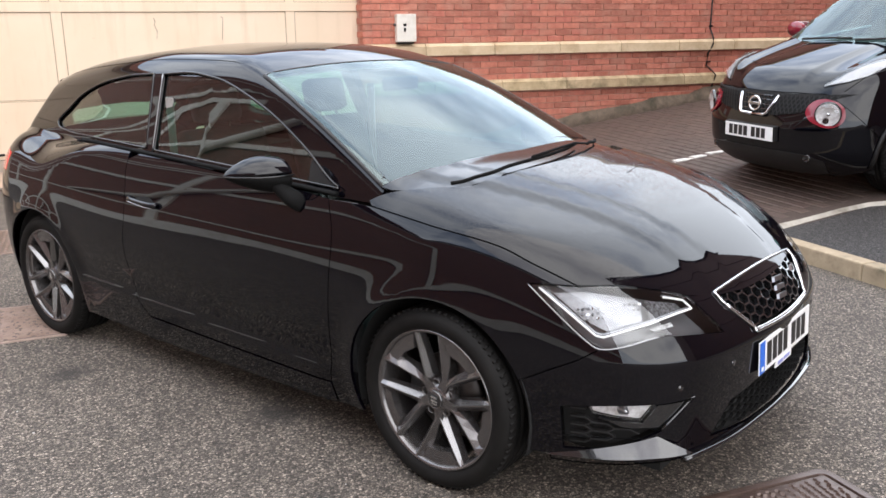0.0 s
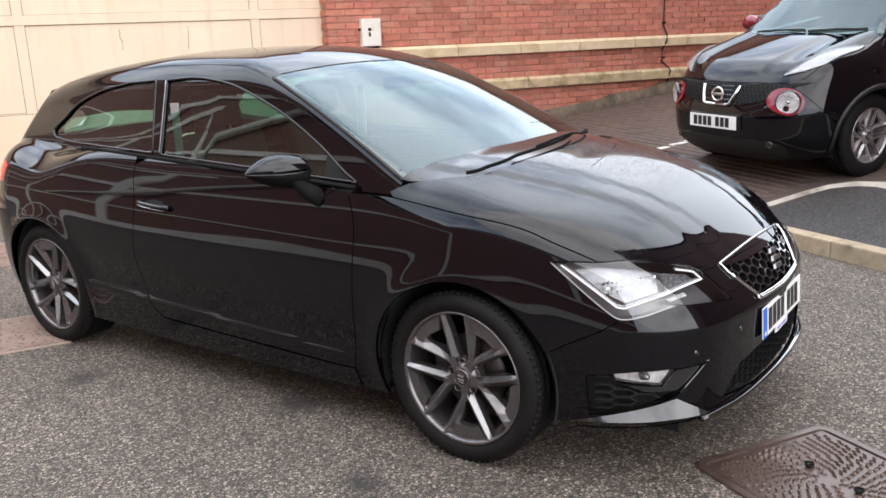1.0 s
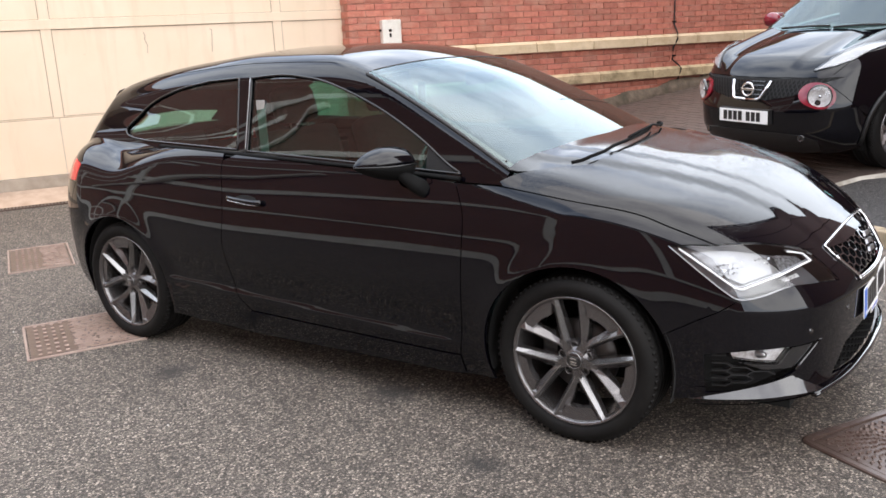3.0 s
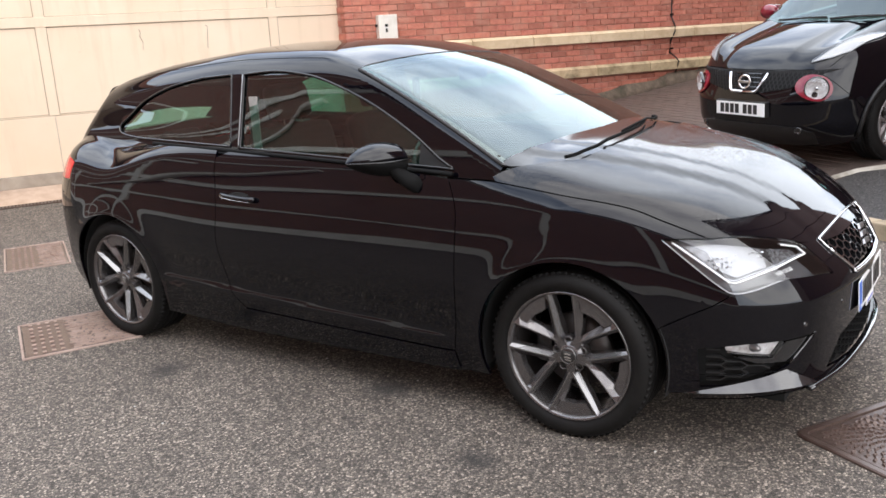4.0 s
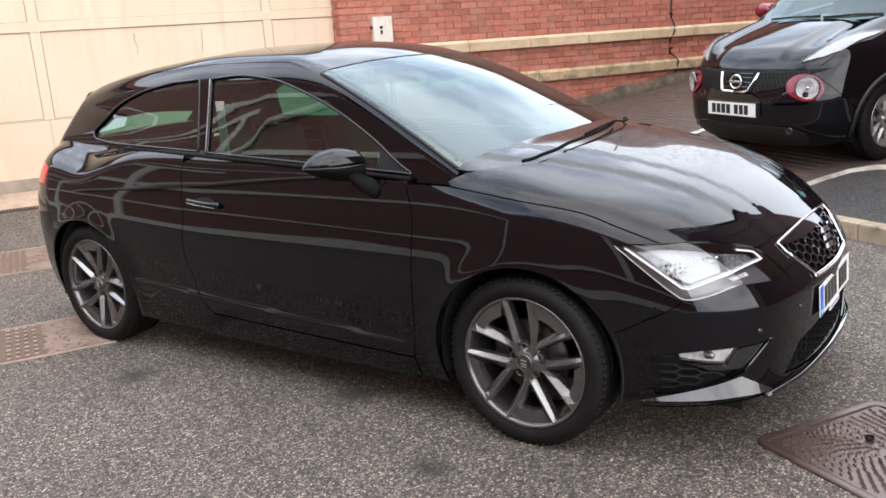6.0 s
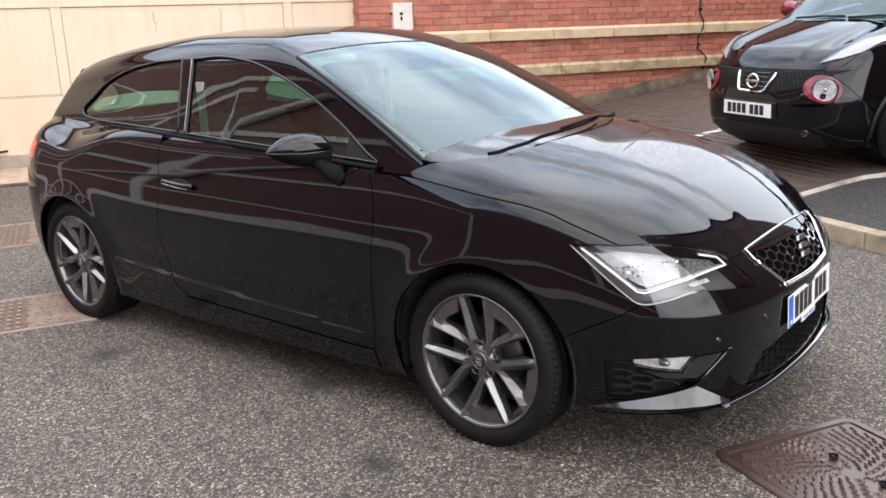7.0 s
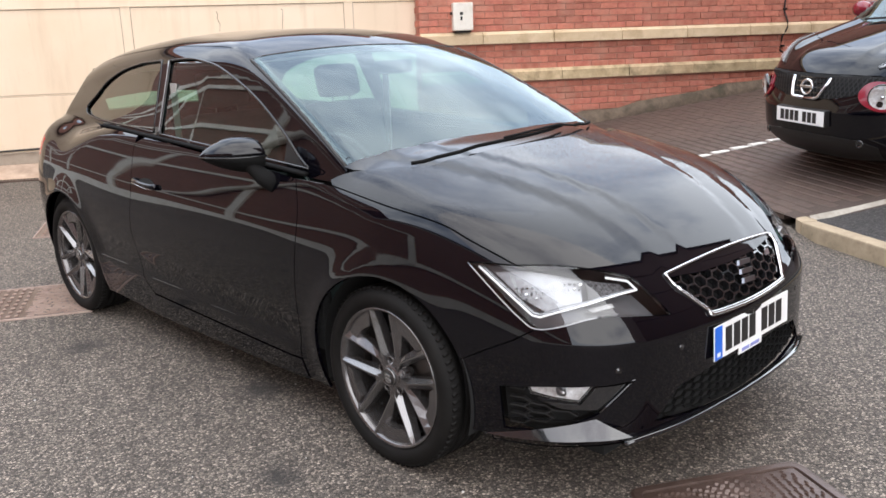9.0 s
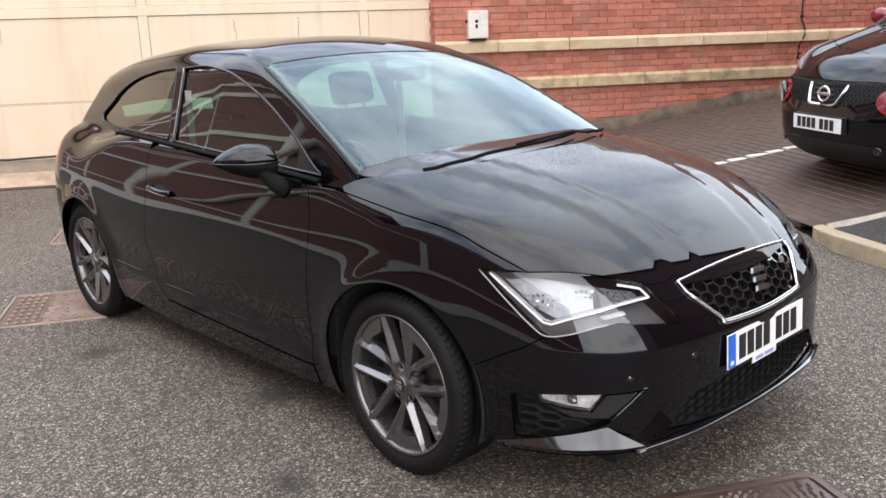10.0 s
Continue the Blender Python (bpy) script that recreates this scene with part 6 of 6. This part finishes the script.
wing_pts = j_side(j_lower, [*j_arch(JA, 25, 200), (-1.30, 0.20), (-1.33, 0.6), (-1.30, 0.98)])
hood_edge = j_top(j_lower, hb[3:8])
wing_j = shell(j_lower, np.vstack((wing_pts, hood_edge, j_side(j_lower, [(-0.24, 0.93), (-0.30, 0.72), (-0.42, 0.56)]))), (0, 0.85, -0.5), step=0.05)
skin("front_wing", wing_j, paint, cross), skin("front_wing", mirrored(wing_j), paint, cross)
nose = np.vstack((j_front([(0.0022, 0.215), (0.0022, 0.45), (0.0022, 0.6), (0.0022, 0.7), (0.0022, 0.8), (0.0022, 0.860), (-0.2, 0.860), (-0.45, 0.858), (-0.56, 0.856)]), hood_edge[-1:], j_side(j_lower, [(-0.24, 0.93), (-0.30, 0.72), (-0.42, 0.56), *j_arch(JA, 22, -12, 6)]), j_front([(-0.70, 0.235), (-0.4, 0.215)])))
nose_s = shell(j_lower, nose, (-0.8, 0.6, -0.05), step=0.045)
skin("front_bumper", joined(nose_s, mirrored(nose_s)), paint, cross)
low_s = shell(j_lower, j_front([(0.0035, 0.225), (0.0035, 0.435), (-0.30, 0.430), (-0.50, 0.415), (-0.60, 0.36), (-0.56, 0.24)]), (-0.9, 0.4, 0), step=0.04, lift=0.004, depth=0.02)
skin("lower_grille", joined(low_s, mirrored(low_s)), black_plastic, cross, "matt black lower grille")
flank_s = shell(j_lower, j_side(j_lower, [(-1.30, 0.98), (-1.33, 0.6), (-1.30, 0.20), (-2.95, 0.20), *j_arch(JA - 2.53, -20, 200), (-3.95, 0.4), (-3.95, 0.95), (-3.0, 1.03), (-2.0, 1.03)]), (0, 0.9, -0.4), step=0.08)
skin("body_side", flank_s, paint, cross), skin("body_side", mirrored(flank_s), paint, cross)
rear_j = shell(j_lower, np.array([(-4.05, -0.6, 0.3), (-4.05, -0.6, 1.0), (-4.05, 0.6, 1.0), (-4.05, 0.6, 0.3)]), (1, 0, 0), step=0.12)
skin("tailgate", rear_j, paint, cross)
glass_j = [(-1.25, 1.08), (-1.75, 1.41), (-2.2, 1.47), (-2.9, 1.44), (-3.3, 1.30), (-3.2, 1.12), (-2.2, 1.09)]
gj = j_side(j_upper, glass_j)
frame_j = shell(j_upper, np.vstack((j_side(j_upper, [(-1.02, 1.03)]), [(-1.14, -0.735, 1.10), (-1.45, -0.69, 1.28), (-1.78, -0.62, 1.45)], j_top(j_upper, [(-2.2, -0.58), (-3.0, -0.54), (-3.6, -0.47)]), j_side(j_upper, [(-3.85, 1.1), (-3.8, 1.02)]))), (0, 0.85, -0.5), holes=(gj,), step=0.06, depth=0.03)
skin("side_frame", frame_j, paint, cross), skin("side_frame", mirrored(frame_j), paint, cross)
sgl = shell(j_upper, gj, (0, 0.9, -0.3), step=0.08, lift=-0.006, depth=0.004)
skin("side_glass", sgl, tinted, cross, "tinted side window"), skin("side_glass", mirrored(sgl), tinted, cross, "tinted side window")
rf = [(-1.80, 0), (-1.79, -0.60), (-2.2, -0.585), (-3.0, -0.545), (-3.6, -0.475), (-3.7, 0)]
skin("roof", shell(j_upper, j_top(j_upper, rf + [(x, -y) for x, y in rf[-2:0:-1]]), (0, 0, -1), step=0.1), paint, cross)
ws = [(-0.995, 0, 1.105), (-1.02, -0.35, 1.10), (-1.13, -0.72, 1.085), (-1.45, -0.675, 1.28), (-1.79, -0.60, 1.46), (-1.80, 0, 1.51)]
skin("windscreen", shell(j_upper, np.array(ws + [(x, -y, z) for x, y, z in ws[-2:0:-1]]), (-0.6, 0, -0.8), step=0.08, lift=-0.003, depth=0.005), clear_glass, cross, "windscreen reflecting blue sky and cloud")
cw = [(-1.0, 0), (-1.0, -0.4), (-1.06, -0.60), (-1.18, -0.72), (-1.25, -0.6), (-1.2, 0)]
skin("cowl_panel", shell(j_lower, j_top(j_lower, cw + [(x, -y) for x, y in cw[-2:0:-1]]), (-0.1, 0, -1), step=0.08, lift=-0.004), black_plastic, cross)
part("wiper", tube([(-1.02, 0.10, 1.135), (-1.06, 0.35, 1.145), (-1.12, 0.60, 1.135)], 0.010, 6), rubber, cross, "black wiper", True)
part("wiper", tube([(-1.02, -0.45, 1.13), (-1.03, -0.15, 1.145), (-1.04, 0.05, 1.145)], 0.010, 6), rubber, cross, "black wiper", True)
part("cabin_block", merge(box(-3.7, -1.25, -0.66, 0.66, 0.25, 1.02), box(-2.1, -1.95, -0.55, 0.55, 0.9, 1.28, bevel=0.05)), liner_m, cross)
part("engine_block", box(-1.3, -0.25, -0.42, 0.42, 0.22, 0.80), liner_m, cross)

# grille band, chrome chevron and emblem
BAND = [(-0.72, 0.846), (-0.56, 0.854), (-0.30, 0.857), (0, 0.858), (0.30, 0.857), (0.56, 0.854), (0.72, 0.846), (0.60, 0.815), (0.50, 0.755), (0.40, 0.722), (0.22, 0.697), (0.12, 0.690), (-0.12, 0.690), (-0.22, 0.697), (-0.40, 0.722), (-0.50, 0.755), (-0.60, 0.815)]
band_j = new("grille")
band_j.parent = cross
band_j["label"] = "black mesh grille with a chrome chevron"
skin("backing", shell(j_lower, j_front(BAND), (-1, 0, 0), step=0.06, lift=0.003, depth=0.01), liner_m, band_j)
bm = bmesh.new()
for sgn in (1, -1):
    for y0 in np.arange(-0.90, 0.90, 0.036):
        seg = [(y0 + sgn * 0.11 * t, 0.685 + 0.18 * t) for t in np.linspace(0, 1, 12)]
        keep = [q for q, ok in zip(seg, inside(np.array(BAND), np.array(seg))) if ok]
        if len(keep) > 1:
            merge(bm, tube([Vector(q) + Vector((0.012, 0, 0)) for q in j_front(keep)], 0.0034, 4))
tagged(part("mesh_insert", bm, grille_black, band_j), kind="stuff")
for k in (1, -1):
    part("chevron", tube([Vector(q) + Vector((0.018, 0, 0)) for q in j_front([(0.200 * k, 0.840), (0.172 * k, 0.780), (0.140 * k, 0.712), (0.118 * k, 0.699), (0, 0.697)])], 0.016, 8, flat=0.8), chrome, band_j, "chrome chevron bar", True)
for z in (0.735, 0.77, 0.805, 0.835):
    part("bar", tube([Vector(q) + Vector((0.010, 0, 0)) for q in j_front([(-0.14, z), (0, z), (0.14, z)])], 0.006, 6), gloss_black, band_j)
bx = j_front([(0, 0.775)])[0]
part("emblem_ring", tube([(bx[0] + 0.028 - 0.16 * 0.055 * math.sin(a), 0.058 * math.cos(a), 0.775 + 0.053 * math.sin(a)) for a in np.linspace(0, 2 * math.pi, 28, endpoint=False)], 0.0095, 8, closed=True), chrome, band_j, "chrome ring", True)
part("emblem_bar", box(bx[0] + 0.018, bx[0] + 0.036, -0.070, 0.070, 0.764, 0.786, bevel=0.004), chrome, band_j, "chrome bar")

# round lamps in crimson surrounds, lamp pods on the wings
for k in (1, -1):
    lamp = new("headlight")
    lamp.parent = cross
    lamp["label"] = "round headlight in a crimson surround"
    c = j_front([(0.610 * k, 0.722)])[0]
    n = slope(j_lower, np.array([c]))[0]
    aim = Vector((0.86, 0.5 * k, 0.02)).normalized()
    face = look(Vector(c), Vector(c) + aim) @ pose(0, 0, 0, 90)   # local -y looks out
    tear = []
    for a in np.linspace(0, 2 * math.pi, 36, endpoint=False):
        r = 0.124 + 0.052 * max(0, (math.cos(a + 0.45) if k > 0 else -math.cos(a - 0.45))) ** 2
        tear.append((r * math.cos(a), r * math.sin(a) * 0.90))
    loop_w = [Vector(c) + (face.to_3x3() @ Vector((x, 0, z))) for x, z in tear]
    ring = settle([tuple(q) for q in loop_w], j_lower)
    wayj = tuple(-aim)
    eye_ring = settle([tuple(Vector(c) + (face.to_3x3() @ Vector((0.090 * math.cos(a), 0, 0.090 * math.sin(a))))) for a in np.linspace(0, 2 * math.pi, 28, endpoint=False)], j_lower)
    skin("surround", shell(j_lower, ring, wayj, holes=(eye_ring,), step=0.02, lift=0.014, depth=0.02), pink_paint, lamp, "glossy crimson surround")
    m = Matrix.Translation(Vector(c) + aim * 0.012) @ face.to_3x3().to_4x4() @ Matrix.Scale(0.90, 4)
    part("bowl", lathe([(0.0005, 0.004), (0.045, 0.0), (0.075, -0.010), (0.094, -0.022), (0.101, -0.024), (0.104, -0.01)], 36, m), bowl_m, lamp, "silver reflector bowl", True)
    part("bulb_shield", lathe([(0.0005, -0.016), (0.014, -0.013), (0.018, 0.0)], 16, m), chrome, lamp, "", True)
    part("lens", lathe([(0.0005, -0.052), (0.05, -0.045), (0.085, -0.032), (0.097, -0.022)], 36, m), lamp_glass, lamp, "clear round lens", True)
    part("rim", lathe([(0.096, -0.022), (0.100, -0.028), (0.106, -0.022), (0.106, 0.0)], 36, m), gloss_black, lamp, "", True)
    pod = [(-0.245, 0.505), (-0.34, 0.632), (-0.46, 0.712), (-0.60, 0.748), (-0.76, 0.770), (-0.86, 0.765), (-0.72, 0.715), (-0.56, 0.672), (-0.44, 0.622), (-0.33, 0.562)]
    pl = j_top(j_lower, [(x, y * k) for x, y in pod])
    pd = new("lamp_pod")
    pd.parent = cross
    pd["label"] = "long clear lamp along the wing top"
    skin("pod_reflector", shell(j_lower, pl, (0, -0.4 * k, -0.9), step=0.03, lift=0.010, depth=0.03), pod_m, pd, "silver reflector")
    skin("pod_lens", shell(j_lower, pl, (0, -0.4 * k, -0.9), step=0.03, lift=0.022, depth=0.02, gap=-0.003), lamp_glass, pd, "clear lens")
    fl = j_front([(0.50 * k, 0.385)])[0]
    part("fog_light", lathe([(0.0005, 0.0), (0.022, -0.004), (0.027, -0.008), (0.030, 0.01)], 20, Matrix.Translation(Vector(fl) + Vector((0.01, 0, 0))) @ pose(0, 0, 0, 0, 0, 90 - 25 * -k)), gloss_black, cross, "small round fog light", True)
    mr = new("door_mirror")
    mr.parent, mr.matrix_basis = cross, pose(-1.34, 0.83 * k, 1.165)
    mb_ = bmesh.new()
    bmesh.ops.create_uvsphere(mb_, u_segments=20, v_segments=12, radius=1, matrix=Matrix.LocRotScale((0, 0, 0), None, (0.065, 0.098, 0.072)))
    part("cap", mb_, pink_paint if k < 0 else paint, mr, "rounded mirror cap", True)
    part("glass", box(-0.062, -0.055, -0.085, 0.085, -0.06, 0.06, bevel=0.003), chrome, mr)
    part("arm", tube([(-0.01, -0.08 * k, -0.04), (0.0, -0.20 * k, -0.07)], 0.022, 8), black_plastic, mr)
    for ax in (JA, JA - 2.53):
        arc = j_side(j_lower, j_arch(ax, -8, 188, 22, 0.40))
        arc = arc * np.array((1, -k, 1))
        part("arch_trim", tube([Vector(q) + Vector((0, 0.004 * k, 0)) for q in arc], 0.022, 6, flat=0.7, up=Vector((0, 1, 0))), black_plastic, cross, "matt black arch trim", True)
        wheel_thing(cross, pose(ax, 0.835 * k, JH, 0, 0, 180 if k > 0 else 0), r=JR, rim=0.222, width=0.205, turn=75 if k > 0 else 40, spokes=5, half_open=10, metal=alloy_grey)
        part("arch_liner", half_lathe([(0.39, 0.0), (0.39, 0.30), (0.05, 0.30)], -16, 196, 30, pose(ax, 0.80 * k, JH, 0, 0, 180 if k > 0 else 0)), liner_m, cross, "", True)
plate(cross, pose(0.022, 0, 0.560, -4, 0, 90), blue=False)
part("plate_mount", box(-0.04, 0.014, -0.27, 0.27, 0.498, 0.622, bevel=0.006), black_plastic, cross)
